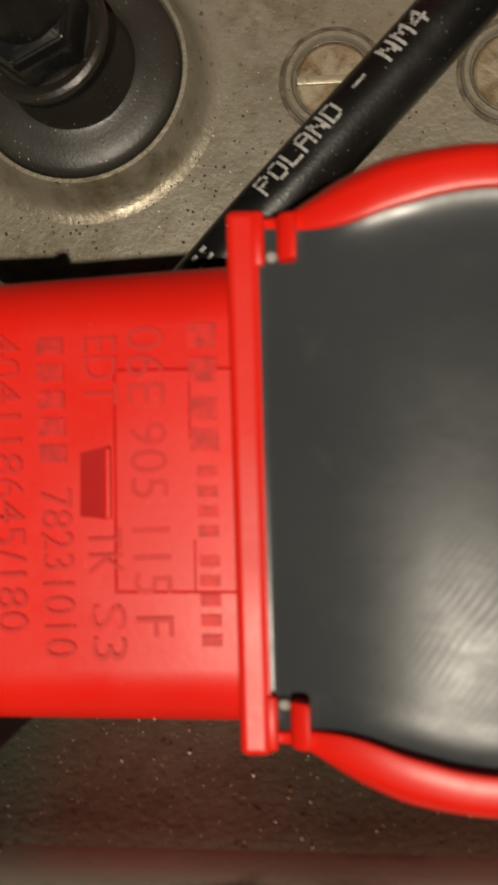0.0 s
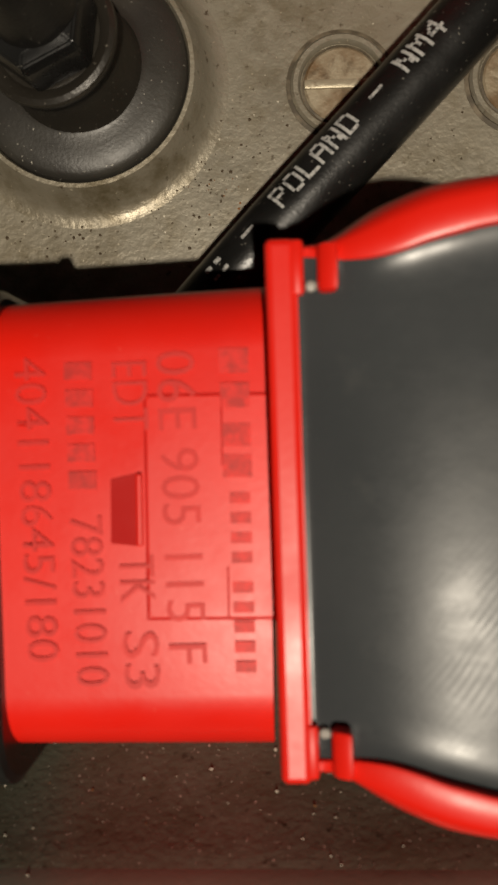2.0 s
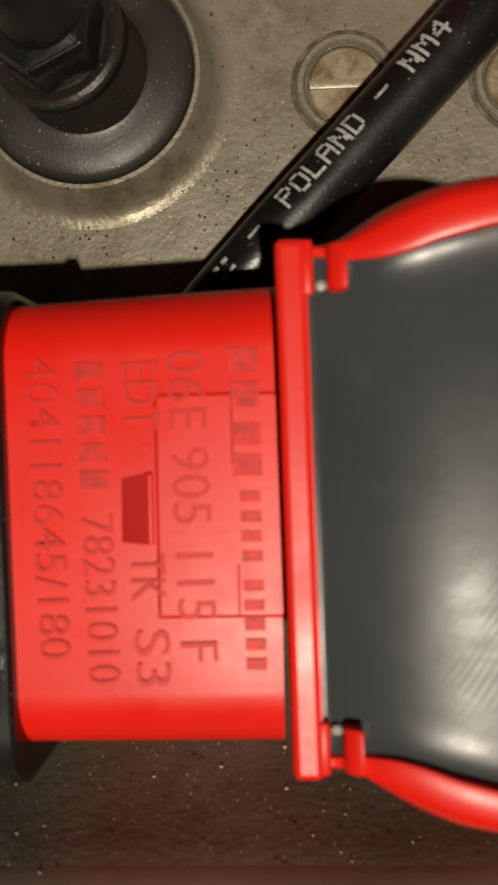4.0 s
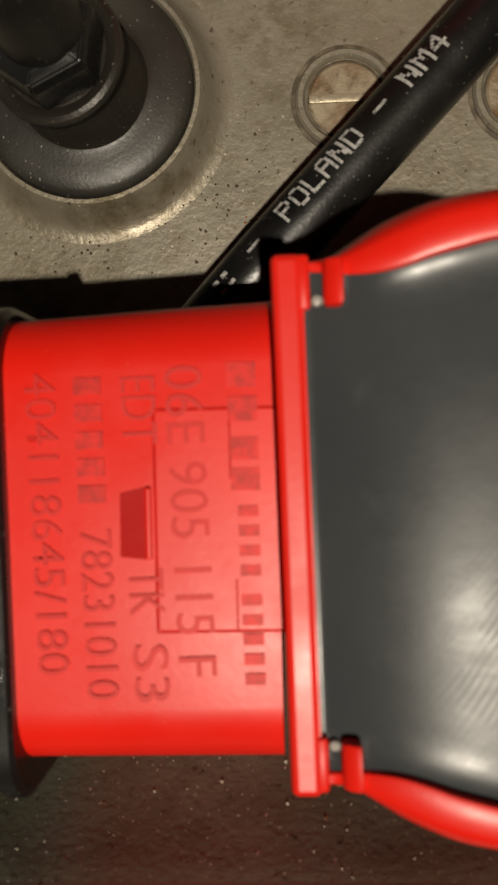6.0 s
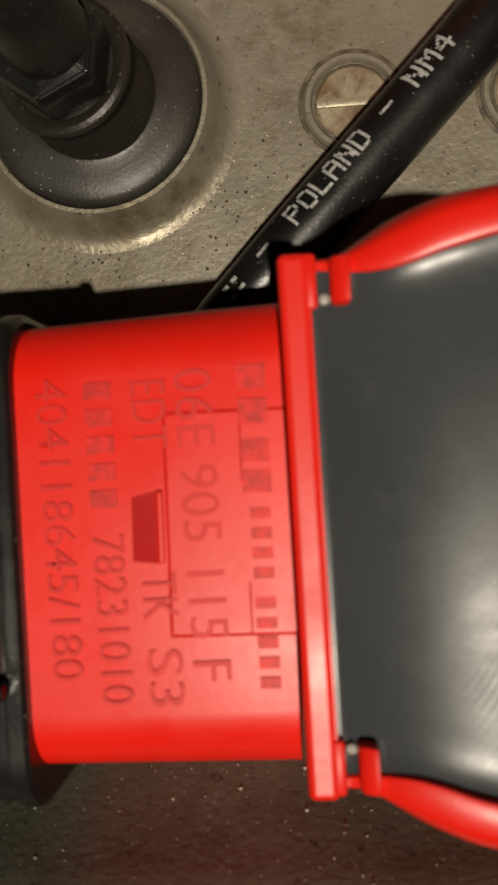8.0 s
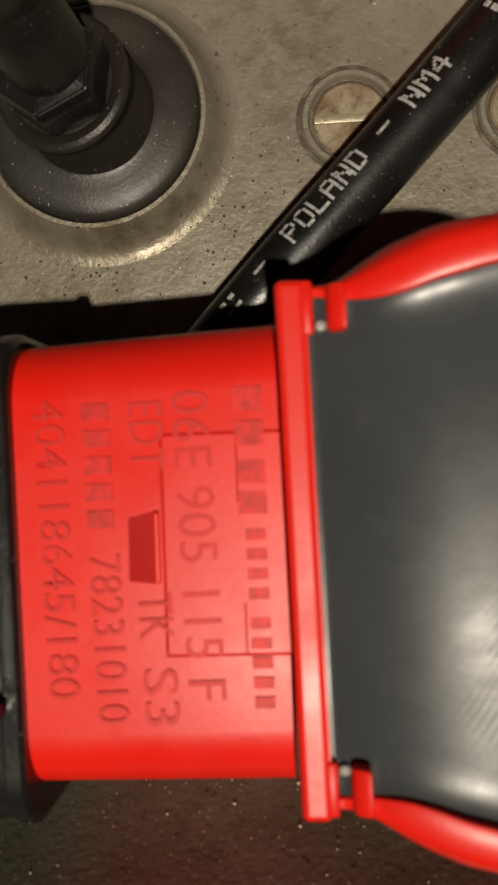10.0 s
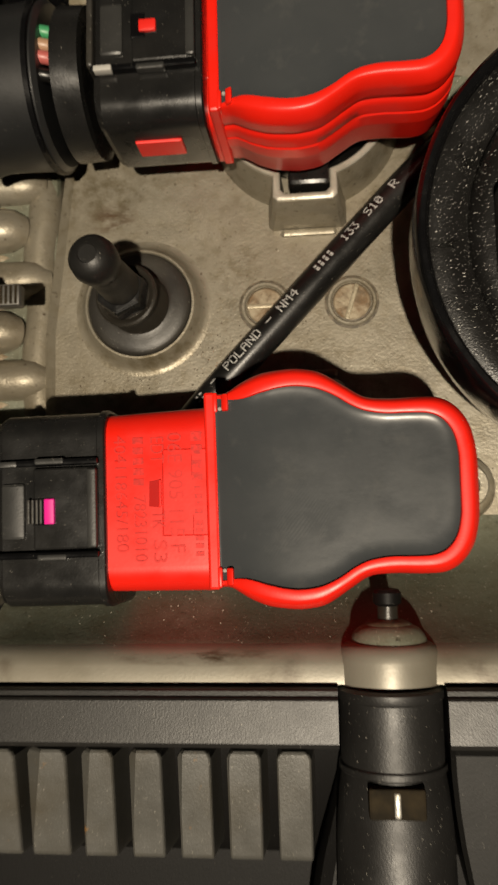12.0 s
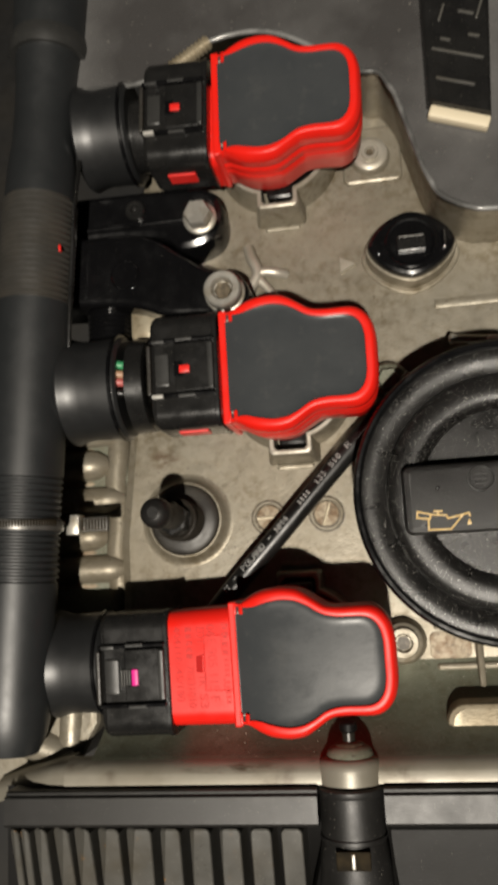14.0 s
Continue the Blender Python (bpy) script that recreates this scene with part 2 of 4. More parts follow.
INK_FAINT = surface("faint_etched_ink", (0.46, 0.014, 0.010), 0.5, spec=0.3, rough_var=0, fine=(900, (0.72, 0.016, 0.011), 0.40, 0.60))
YELLOW = surface("ochre_ink", (0.55, 0.36, 0.11), 0.5, rough_var=0, fine=(1500, (0.75, 0.6, 0.35), 0.5, 0.65))
PIN_GREY = surface("pale_grey_plastic", (0.4, 0.39, 0.36), 0.35, rough_var=0)
MAGENTA = surface("magenta_plastic", (0.72, 0.015, 0.26), 0.4)
TAB_RED = surface("red_lock_plastic", (0.72, 0.02, 0.015), 0.4)
WIRE_GREEN = surface("green_wire", (0.04, 0.26, 0.11), 0.4, rough_var=0)
WIRE_PINK = surface("dull_pink_wire", (0.42, 0.10, 0.09), 0.4, rough_var=0)
WIRE_BROWN = surface("tan_wire", (0.36, 0.21, 0.13), 0.4, rough_var=0)
IVORY = surface("ivory_strip", (0.68, 0.6, 0.44), 0.5, dust=0.3)
DARK_BAY = surface("dark_bay_paint", (0.012, 0.012, 0.012), 0.6, coarse=(20, (0.02, 0.018, 0.015), 0.4, 0.7))
SMOKE = surface("smoked_plastic", (0.07, 0.067, 0.066), 0.28, coarse=(14, (0.17, 0.168, 0.165), 0.42, 0.66), dust=0.4, dust_scale=800, dust_cut=0.7, wave=0.25, wave_scale=30)
LIP = surface("pale_smoked_lip", (0.20, 0.20, 0.195), 0.22, coarse=(90, (0.07, 0.07, 0.068), 0.4, 0.6))
nt = SMOKE.node_tree
clear = nt.nodes.new("ShaderNodeBsdfTransparent")
clear.inputs[0].default_value = (0.62, 0.61, 0.58, 1)
mixer = nt.nodes.new("ShaderNodeMixShader")
mixer.inputs[0].default_value = 0.68
nt.links.new(clear.outputs[0], mixer.inputs[1])
nt.links.new(nt.nodes["Principled BSDF"].outputs[0], mixer.inputs[2])
nt.links.new(mixer.outputs[0], nt.nodes["Material Output"].inputs[0])


# ---- building helpers; lengths in millimetres ----
def finish(bm, name, material, angle=38):
    bmesh.ops.recalc_face_normals(bm, faces=bm.faces[:])
    lim = radians(angle)
    for e in bm.edges:
        if len(e.link_faces) == 2:
            a, b = (f.calc_area() for f in e.link_faces)
            turn = e.calc_face_angle(3.2)
            e.smooth = turn < lim and not (turn > 0.13 and max(a, b) > 14 * min(a, b))
        else:
            e.smooth = False
    for f in bm.faces:
        f.smooth = True
    for v in bm.verts:
        v.co *= MM
    me = bpy.data.meshes.new(name)
    bm.to_mesh(me)
    bm.free()
    me.materials.append(material)
    return me


def part(name, bm, material, parent=None, label="", kind="", angle=38):
    ob = new(name, finish(bm, name, material, angle))
    ob.parent = parent
    return tagged(ob, label, kind=kind)


def thing(name, at, label, category, group="", kind="", turn=0.0, tilt=(0, 0)):
    ob = new(name)
    ob.empty_display_size = 0.01
    ob.matrix_basis = pose(at[0] * MM, at[1] * MM, at[2] * MM, tilt[0], tilt[1], turn)
    return tagged(ob, label, category, group, kind)


def single(name, bm, material, at, label, category, group="", kind=""):
    ob = new(name, finish(bm, name, material))
    ob.location = Vector(at) * MM
    return tagged(ob, label, category, group, kind)


def box(bm, x0, x1, y0, y1, z0, z1, bev=0.4, seg=2, m=None):
    vs = bmesh.ops.create_cube(bm, size=1.0)["verts"]
    for v in vs:
        v.co = Vector((x0 + (v.co.x + 0.5) * (x1 - x0), y0 + (v.co.y + 0.5) * (y1 - y0), z0 + (v.co.z + 0.5) * (z1 - z0)))
    if bev:
        es = list({e for v in vs for e in v.link_edges})
        made = bmesh.ops.bevel(bm, geom=es, offset=bev, segments=seg, affect="EDGES", profile=0.5)
        vs = list({v for f in made["faces"] for v in f.verts} | {v for v in vs if v.is_valid})
    if m:
        for v in vs:
            v.co = m @ v.co
    return bm


def B(*a, **k):
    return box(bmesh.new(), *a, **k)


def loops(bm, rings, cap0=True, cap1=True, m=None):
    """Skin a list of closed rings of points."""
    made = [[bm.verts.new(m @ Vector(p) if m else Vector(p)) for p in r] for r in rings]
    n = len(made[0])
    for a, b in zip(made, made[1:]):
        for i in range(n):
            j = (i + 1) % n
            bm.faces.new((a[i], a[j], b[j], b[i]))
    if cap0:
        bm.faces.new(made[0][::-1])
    if cap1:
        bm.faces.new(made[-1])
    return bm


def lathe(bm, prof, cx=0.0, cy=0.0, n=48, m=None, sides=None, cap0=True, cap1=True):
    """Turn (radius, height) pairs about an upright axis."""
    k = sides or n
    rings = [[(cx + r * math.cos(2 * math.pi * i / k), cy + r * math.sin(2 * math.pi * i / k), z) for i in range(k)] for r, z in prof]
    return loops(bm, rings, cap0, cap1, m)


def smooth_line(pts, per=8):
    """Catmull-Rom through points."""
    P = [Vector(p) for p in pts]
    P = [2 * P[0] - P[1]] + P + [2 * P[-1] - P[-2]]
    out = []
    for a, b, c, d in zip(P, P[1:], P[2:], P[3:]):
        for i in range(per):
            t = i / per
            out.append(0.5 * (2 * b + (c - a) * t + (2 * a - 5 * b + 4 * c - d) * t * t + (3 * b - a - 3 * c + d) * t ** 3))
    return out + [P[-2]]


def sweep(bm, pts, r, n=16, caps=True):
    """A round tube along points; r a number or one per point."""
    P = [Vector(p) for p in pts]
    R = r if isinstance(r, (list, tuple)) else [r] * len(P)
    side = None
    rings = []
    for i, p in enumerate(P):
        d = (P[min(i + 1, len(P) - 1)] - P[max(i - 1, 0)]).normalized()
        if side is None:
            side = d.cross(Vector((0, 0, 1)) if abs(d.z) < 0.9 else Vector((1, 0, 0))).normalized()
        side = (side - d * side.dot(d)).normalized()
        up = side.cross(d)
        rings.append([p + R[i] * (side * math.cos(2 * math.pi * k / n) + up * math.sin(2 * math.pi * k / n)) for k in range(n)])
    return loops(bm, rings, caps, caps)


def rounded(x0, x1, y0, y1, r, n=6):
    out = []
    for cx, cy, a in ((x1 - r, y1 - r, 0), (x0 + r, y1 - r, 90), (x0 + r, y0 + r, 180), (x1 - r, y0 + r, 270)):
        for i in range(n + 1):
            t = radians(a + 90 * i / n)
            out.append((cx + r * math.cos(t), cy + r * math.sin(t)))
    return out


def slab(bm, outline, z0, z1, edge=0.5, m=None, steps=((0, 1), (0.3, 0.3), (1, 0))):
    """A plate of that outline with a rounded upper edge (outline wound anticlockwise)."""
    P = [Vector((p[0], p[1])) for p in outline]
    n = len(P)
    nor = []
    for i in range(n):
        t = (P[(i + 1) % n] - P[i - 1])
        nor.append(Vector((t.y, -t.x)).normalized() if t.length else Vector((0, 0)))

    def ring(inset, z):
        return [(*(p - q * inset), z) for p, q in zip(P, nor)]
    return loops(bm, [ring(0, z0)] + [ring(edge * a, z1 - edge * b) for a, b in steps], m=m)


def pillow(bm, outline, z0, z1, r):
    """A plate whose upper edge is one wide round."""
    return slab(bm, outline, z0, z1, r, steps=[(1 - math.cos(radians(k * 11.25)), 1 - math.sin(radians(k * 11.25))) for k in range(9)])


def along_wall(bm, line, z0, z1, thick):
    """An upright wall of that thickness to the left of a line of points."""
    rings = []
    for i, p in enumerate(line):
        d = line[min(i + 1, len(line) - 1)] - line[max(i - 1, 0)]
        q = p + Vector((-d.y, d.x, 0)).normalized() * thick
        rings.append([(p.x, p.y, z0), (p.x, p.y, z1 - 0.8), (p.x * 0.8 + q.x * 0.2, p.y * 0.8 + q.y * 0.2, z1), (q.x, q.y, z1), (q.x, q.y, z0)])
    return loops(bm, rings)


def profile_bar(bm, yz, x0, x1):
    """Extrude a closed (y, z) profile along x."""
    return loops(bm, [[(x0, y, z) for y, z in yz], [(x1, y, z) for y, z in yz]])


def lettering(words, size, thick=0.05, squeeze=1.0, weight=0.0):
    """A bmesh of flat text, millimetres, from the origin along x."""
    c = bpy.data.curves.new("words", "FONT")
    c.body, c.size, c.extrude = words, size, thick
    c.resolution_u, c.offset = 3, weight * size
    ob = new("words", c)
    bpy.context.view_layer.update()
    me = bpy.data.meshes.new_from_object(ob.evaluated_get(bpy.context.evaluated_depsgraph_get()))
    bm = bmesh.new()
    bm.from_mesh(me)
    bpy.data.objects.remove(ob)
    bpy.data.curves.remove(c)
    bpy.data.meshes.remove(me)
    for v in bm.verts:
        v.co.x *= squeeze
    return bm


def fit_width(bm, width):
    xs = [v.co.x for v in bm.verts]
    lo, hi = min(xs), max(xs)
    for v in bm.verts:
        v.co.x = (v.co.x - lo) * width / (hi - lo)
    return bm


def moved(bm, m):
    for v in bm.verts:
        v.co = m @ v.co
    return bm


def mm_pose(x, y, z, rx=0, ry=0, rz=0):
    return Matrix.LocRotScale((x, y, z), Euler([radians(a) for a in (rx, ry, rz)]), None)


# ---- the bay round the engine ----
bm = bmesh.new()
box(bm, -700, 700, -600, 800, -260, -250, 0)
single("ground", bm, DARK_BAY, (0, 0, 0), "dark grimy floor of the engine bay", "floor", kind="structure")
for nm, a in (("wall_north", (-700, 700, 800, 815, -260, 250)), ("wall_south", (-700, 700, -615, -600, -260, 250)),
              ("wall_east", (700, 715, -600, 800, -260, 250)), ("wall_west", (-715, -700, -600, 800, -260, 250))):
    single(nm, B(*a, bev=0), DARK_BAY, (0, 0, 0), "dark painted wall of the engine bay", "wall", kind="structure")

# ---- valve cover ----
COILS = [(0, 0, 0), (1.4, 88.1, 0.7), (2.8, 174.6, 0.8)]
cover = thing("valve_cover", (0, 0, 0), "stained beige cast aluminium valve cover under the coils", "valve cover")
bm = bmesh.new()
slab(bm, [(-47, -14), (160, -14), (160, 245), (-30, 245), (-38, 150), (-43, 90), (-49, 40), (-49, 20)], -14, 0, 4.0)
part("deck", bm, ALU, cover)
bm = bmesh.new()
yz = [(-4, -12), (-4, -0.4), (-9, 1.2), (-13, 4.5), (-17, 9.0), (-20.4, 14.0), (-23.6, 19.2), (-25.8, 23.6), (-27.6, 27.6), (-28.8, 30.8), (-30.0, 32.4), (-32.8, 33), (-35.2, 33), (-35.2, -12)]
profile_bar(bm, yz, -50, 160)
part("front_flank", bm, ALU_DIRTY, cover, "oil-stained sloping flank of the casting")
bm = bmesh.new()
profile_bar(bm, [(-27.6, 26.8), (-28.1, 28.9), (-29.0, 31.4), (-30.2, 33.0), (-31.8, 33.7), (-35.0, 33.8), (-35.0, 30)], -57, 160)
part("front_rail", bm, RAIL, cover, "pale bare edge of the casting")
bm = bmesh.new()
loops(bm, [[(x, y - dy, z - dz) for y, z in ((-27.9, 20), (-28.4, 28.6), (-29.2, 31.2), (-30.3, 32.8), (-31.8, 33.4), (-35.0, 33.5), (-35.0, 20))]
           for x, dy, dz in ((-57.2, 0, 0.2), (-62, 0.6, 0.6), (-68, 2.2, 2.4), (-76, 4.6, 6), (-84, 7, 10))])
part("rail_end", bm, RAIL, cover, "bevelled end of the rail")


def well_outline(off):
    """Round coil well with a square key towards both sides."""
    R, w, d = 18.6 + off, 5.4 + off, 23.0 + off
    a = math.degrees(math.asin(w / R))
    out = []
    for i in range(25):
        t = radians(-90 + a + (180 - 2 * a) * i / 24)
        out.append((R * math.cos(t), R * math.sin(t)))
    out += [(w, d - 1), (w - 1, d), (-w + 1, d), (-w, d - 1)]
    for i in range(25):
        t = radians(90 + a + (180 - 2 * a) * i / 24)
        out.append((R * math.cos(t), R * math.sin(t)))
    return out + [(-w, -d + 1), (-w + 1, -d), (w - 1, -d), (w, -d + 1)]


for cx, cy, _ in COILS:
    cx, low = cx * 0.5, 4.5 if cy == 0 else 0
    bm = bmesh.new()
    rings = [[(14.6 + cx + x, cy + y, z - low) for x, y in well_outline(o)] for o, z in ((3.8, -1), (2.6, 5), (1.8, 11.6), (1.3, 12.4), (0.4, 12.4), (0, 11.8), (-0.2, 1.5))]
    loops(bm, rings, False, True)
    part("coil_well", bm, ALU, cover)
    bm = bmesh.new()
    rings = [[(14.6 + cx + x, cy + y, z - low) for x, y in well_outline(o)] for o, z in ((1.62, 11.9), (1.6, 12.5), (1.35, 12.75), (0.35, 12.75), (0.05, 12.5), (-0.02, 11.9))]
    loops(bm, rings, False, False)
    part("well_rim", bm, MACHINED, cover, "bare machined rim of the coil well")
    for s in (-1, 1):
        part("key_foot", B(8.6 + cx, 21.2 + cx, cy + s * 27.4 - 0.9, cy + s * 27.4 + 0.9, -1, 0.8, bev=0.6), ALU, cover)
for cx, cy, r, h in ((47.0, 0.8, 6.6, 6.2), (49, 86.2, 7.0, 6.2), (49, 169.4, 6.6, 3.4)):
    bm = bmesh.new()
    lathe(bm, [(r + 1.4, -1), (r + 0.3, h * 0.5), (r, h - 0.8), (r - 0.8, h), (1, h)], cx, cy, 40)
    part("bolt_boss", bm, ALU, cover)
# raised pads, ribs and the cast arrow on the deck
bm = bmesh.new()
slab(bm, rounded(57.8, 150, -33, -16.4, 6), -2, 18, 2.0)
part("front_pad", bm, ALU_BRIGHT, cover, "pale raised pad of the casting")
part("rib", B(69.6, 71.8, -14, 6, -1, 6, bev=1.1), ALU, cover)
part("rib", B(57, 120, -9, -6.6, -1, 1.6, bev=1.1), ALU, cover)
part("rib", B(57, 120, 4.0, 6.4, -1, 0.9, bev=0.8), ALU, cover)
# thin plate for a pocket: brown dirt, and the hollow's shade as colour
bm = bmesh.new()
slab(bm, rounded(55.5, 68.6, -5.4, 3.2, 2), -1, 0.3, 0.25)
part("pocket", bm, RUSTY, cover, "brown-stained pocket, its shade put into the colour")
bm = bmesh.new()
slab(bm, [(35.5, 127.8), (41.3, 130.8), (35.5, 133.8)], -0.3, 1.4, 0.35)
part("cast_arrow", bm, MACHINED, cover)
for y0, y1, x0, x1 in ((60, 61.2, 9, 22), (111.8, 115.0, 66.8, 130),):
    part("rib", B(x0, x1, y0, y1, -0.5, 0.5, bev=0.45), ALU, cover)
bm = bmesh.new()
sweep(bm, smooth_line([(3, 124, 4), (6.5, 130, 3.6), (4.6, 136, 3.0), (3.4, 140.5, 2)]), 2.1, 10)
sweep(bm, smooth_line([(5.5, 130, 3.6), (9.5, 130.6, 3.2), (13.4, 130, 2.4), (16.5, 129.4, 0.6)]), 1.9, 10)
sweep(bm, smooth_line([(6, 129, 3.4), (10, 124, 2.8), (14, 118, 2)]), 1.7, 10)
part("branch_rib", bm, MACHINED, cover)
bm = bmesh.new()
slab(bm, rounded(39, 60, 160, 181, 2.5), -1, 1.3, 1.0)
part("bolt_pad", bm, ALU, cover)
part("rear_step", B(20, 66, 188, 245, -1, 7, bev=2), ALU, cover)


def screw_plug(x, y, turn):
    t = thing("screw_plug", (x, y, 0), "round slotted metal screw plug set flush in the cover", "screw plug", "slotted plugs")
    t.rotation_euler.z = radians(turn)
    bm = bmesh.new()
    lathe(bm, [(5.7, -0.5), (5.7, 0.3), (5.4, 0.65), (4.9, 0.65), (4.6, 0.3), (4.55, -0.5)], n=40)
    part("ring", bm, ALU, t)
    for r0, r1 in ((6.25, 5.72), (4.54, 4.22)):
        bm = bmesh.new()
        lathe(bm, [(r0, -0.3), (r0 - 0.05, 0.05), (r1, 0.08), (r1 - 0.02, -0.3)], n=40)
        part("grimy_joint", bm, GRIME, t, "dark oily grime in the joint")
    bm = bmesh.new()
    lathe(bm, [(4.2, -0.5), (4.2, 0.1), (3.95, 0.3), (0.2, 0.34)], n=32)
    part("disc", bm, RUSTY, t, "rust-stained disc")
    part("slot", B(-4.2, 4.2, -0.5, 0.5, 0.2, 0.62, bev=0.15), ALU_BRIGHT, t)


screw_plug(5.1, 43.7, 0)
screw_plug(24.9, 43.8, 72)


# ---- ignition coils ----
def half_ring(pts, m=76):
    """Upper half of an outline, evenly stepped, then its mirror image."""
    line = smooth_line([(x, y, 0) for x, y in pts], 8)
    seg = [0.0]
    for a, b in zip(line, line[1:]):
        seg.append(seg[-1] + (b - a).length)
    up, k = [], 0
    for i in range(m):
        d = seg[-1] * i / (m - 1)
        while k < len(seg) - 2 and seg[k + 1] < d:
            k += 1
        p = line[k].lerp(line[k + 1], (d - seg[k]) / (seg[k + 1] - seg[k]))
        up.append(Vector((p.x, p.y)))
    return up + [Vector((p.x, -p.y)) for p in up[-2::-1]]


OUTER = half_ring([(-1.3, 17.5), (0.4, 17.5), (1.3, 17.8), (2.5, 18.5), (4.1, 19.4), (5.8, 20.1), (7.7, 20.7), (10.7, 21.1), (13.7, 21.2), (17.2, 20.6), (19.7, 19.3), (22.7, 17.3), (25.7, 15.6), (30, 15.2), (35, 15.3),
                   (38.5, 15.0), (41.2, 13.4), (43.2, 10.6), (44.2, 7), (44.5, 3.5), (44.5, 0)])
INNER = half_ring([(-0.9, 16.2), (0.5, 16.0), (2.1, 15.75), (3.8, 15.75), (5.5, 16.1), (7.1, 16.6), (8.8, 17.0), (10.7, 17.4), (13.5, 17.6), (17, 17.1), (20.2, 15.7), (23, 13.9), (25.5, 12.8), (29, 12.2), (33, 12.2),
                   (36.3, 12.0), (38.6, 10.9), (40.2, 8.6), (40.9, 5.5), (41.0, 3), (41.0, 0)])


def toward(p, d):
    q = Vector((min(max(p.x, 9), 30), 0))
    v = q - p
    return p + v.normalized() * min(d, v.length)


def skew(v):
    """The flange end stands a little askew."""
    v.co.x -= v.co.y * 0.017 * min(max((24 - v.co.x) / 16, 0), 1)


def lift(bm):
    """The head of the coil climbs away from its flange."""
    for v in bm.verts:
        v.co.z += 3.1 * (1 - math.exp(-max(v.co.x, 0) / 5)) * min(max((v.co.z - 18) / 18, 0), 1)
        skew(v)
    return bm


def settle(bm):
    """The resin lies a little aslant below the rim and creeps up its walls."""
    for v in bm.verts:
        v.co.z -= 0.5 * max(v.co.z - 38.58, 0) * (1 - min(max(v.co.x / 4, 0), 1))
        v.co.z += 2.65 * (1 - math.exp(-max(v.co.x + 0.9, 0) / 6.5)) + 0.01 * v.co.y
        skew(v)
    return bm


def ignition_coil():
    c = thing("ignition_coil", (0, 0, 0), "red plastic ignition coil with dark grey resin top", "ignition coil", "ignition coils on the cover")
    bm = bmesh.new()
    prof = [(2.5, 14), (1.0, 17), (0.6, 18), (0.5, 22.5), (0.15, 23.4), (0.0, 24.5), (0.0, 27.3), (0.3, 27.6), (0.3, 28.0), (0.0, 28.3), (0.0, 30.6), (0.25, 31.4), (0.6, 31.7), (0.6, 32.4), (0.2, 32.8), (0.0, 33.6), (0.0, 35.6)]
    loops(bm, [[(*toward(p, d), z) for p in OUTER] for d, z in prof])
    body = part("body", lift(bm), RED, c)
    bm = bmesh.new()
    ring = [(0.01, 35.0), (-0.03, 35.6), (0.02, 36.6), (0.12, 37.6), (0.26, 38.5), (0.38, 38.98), (0.5, 39.15), (0.88, 39.15), (0.96, 39.05), (1.0, 38.7), (1.0, 35.6)]
    loops(bm, [[(*a.lerp(b, f), z) for a, b in zip(OUTER, INNER)] for f, z in ring], False, False)
    part("rim", lift(bm), RED, c)
    bm = bmesh.new()
    rings = [[(*toward(p, d), z) for p in INNER] for d, z in ((-0.15, 36.0), (-0.12, 39.0), (0.2, 38.88), (0.6, 38.77), (1.1, 38.68), (1.7, 38.62), (2.3, 38.59), (3.0, 38.58))]
    loops(bm, rings, True, False)
    last, n = rings[-1], len(INNER)
    m = (n - 1) // 2
    for i in range(1, m + 1):
        x = max(last[i][0], last[i - 1][0] + 0.02)
        last[i], last[n - 1 - i] = (x, *last[i][1:]), (x, *last[n - 1 - i][1:])
    rows = [[Vector(last[i]).lerp(Vector(last[n - 1 - i]), k / 10) for k in range(11)] for i in range(m)]
    grid = [[bm.verts.new(p) for p in r] for r in rows]
    tip = bm.verts.new(last[m])
    for a, b in zip(grid, grid[1:]):
        for k in range(10):
            bm.faces.new((a[k], a[k + 1], b[k + 1], b[k]))
    for k in range(10):
        bm.faces.new((grid[-1][k], grid[-1][k + 1], tip))
    bmesh.ops.remove_doubles(bm, verts=bm.verts[:], dist=0.001)
    part("resin_fill", settle(bm), EPOXY, c, "dark grey potting resin")
    bm = bmesh.new()
    slab(bm, rounded(-3.0, -0.95, -17.75, 17.5, 0.5), 17, 39.4, 0.5)
    part("flange", lift(bm), RED, c)
    for s in (-1, 1):
        part("prong", lift(B(0.3, 1.6, min(s * 13.9, s * 17.0), max(s * 13.9, s * 17.0), 36.8, 39.85, bev=0.35)), RED, c)
        part("prong", lift(B(-1.4, -0.5, min(s * 13.8, s * 17.4), max(s * 13.8, s * 17.4), 36.8, 39.45, bev=0.3)), RED, c)
        # a glint on the resin, drawn as a tiny pale knob
        bm = bmesh.new()
        lathe(bm, [(0.05, 38.3), (0.36, 38.7), (0.42, 39.0), (0.3, 39.25), (0.05, 39.33)], -0.1, s * 14.4, 16)
        part("glint_bead", lift(bm), GLINT, c, "small pale glint shaped as a bead")
    # plug housing
    bm = bmesh.new()
    m = mm_pose(-13.7, -1.2, 22.3, 90, 0, 90)
    sec = rounded(-17.4, 17.4, -11.5, 11.5, 5.0, 8)
    loops(bm, [[m @ Vector(((x + 17.4) * g * f - 17.4 * f, y * f, z)) for x, y in sec] for f, g, z in ((0.965, 0.97, -10.1), (0.99, 0.97, -9.8), (1, 0.972, -9.2), (1.0, 1.0, 10.5))])
    housing = part("plug_housing", bm, RED, c)
    bm = bmesh.new()
    slab(bm, rounded(-12.0, -2.9, -8.1, 7.8, 0.3, 3), 33.3, 33.92, 0.1)
    part("latch_pad", bm, RED, housing)
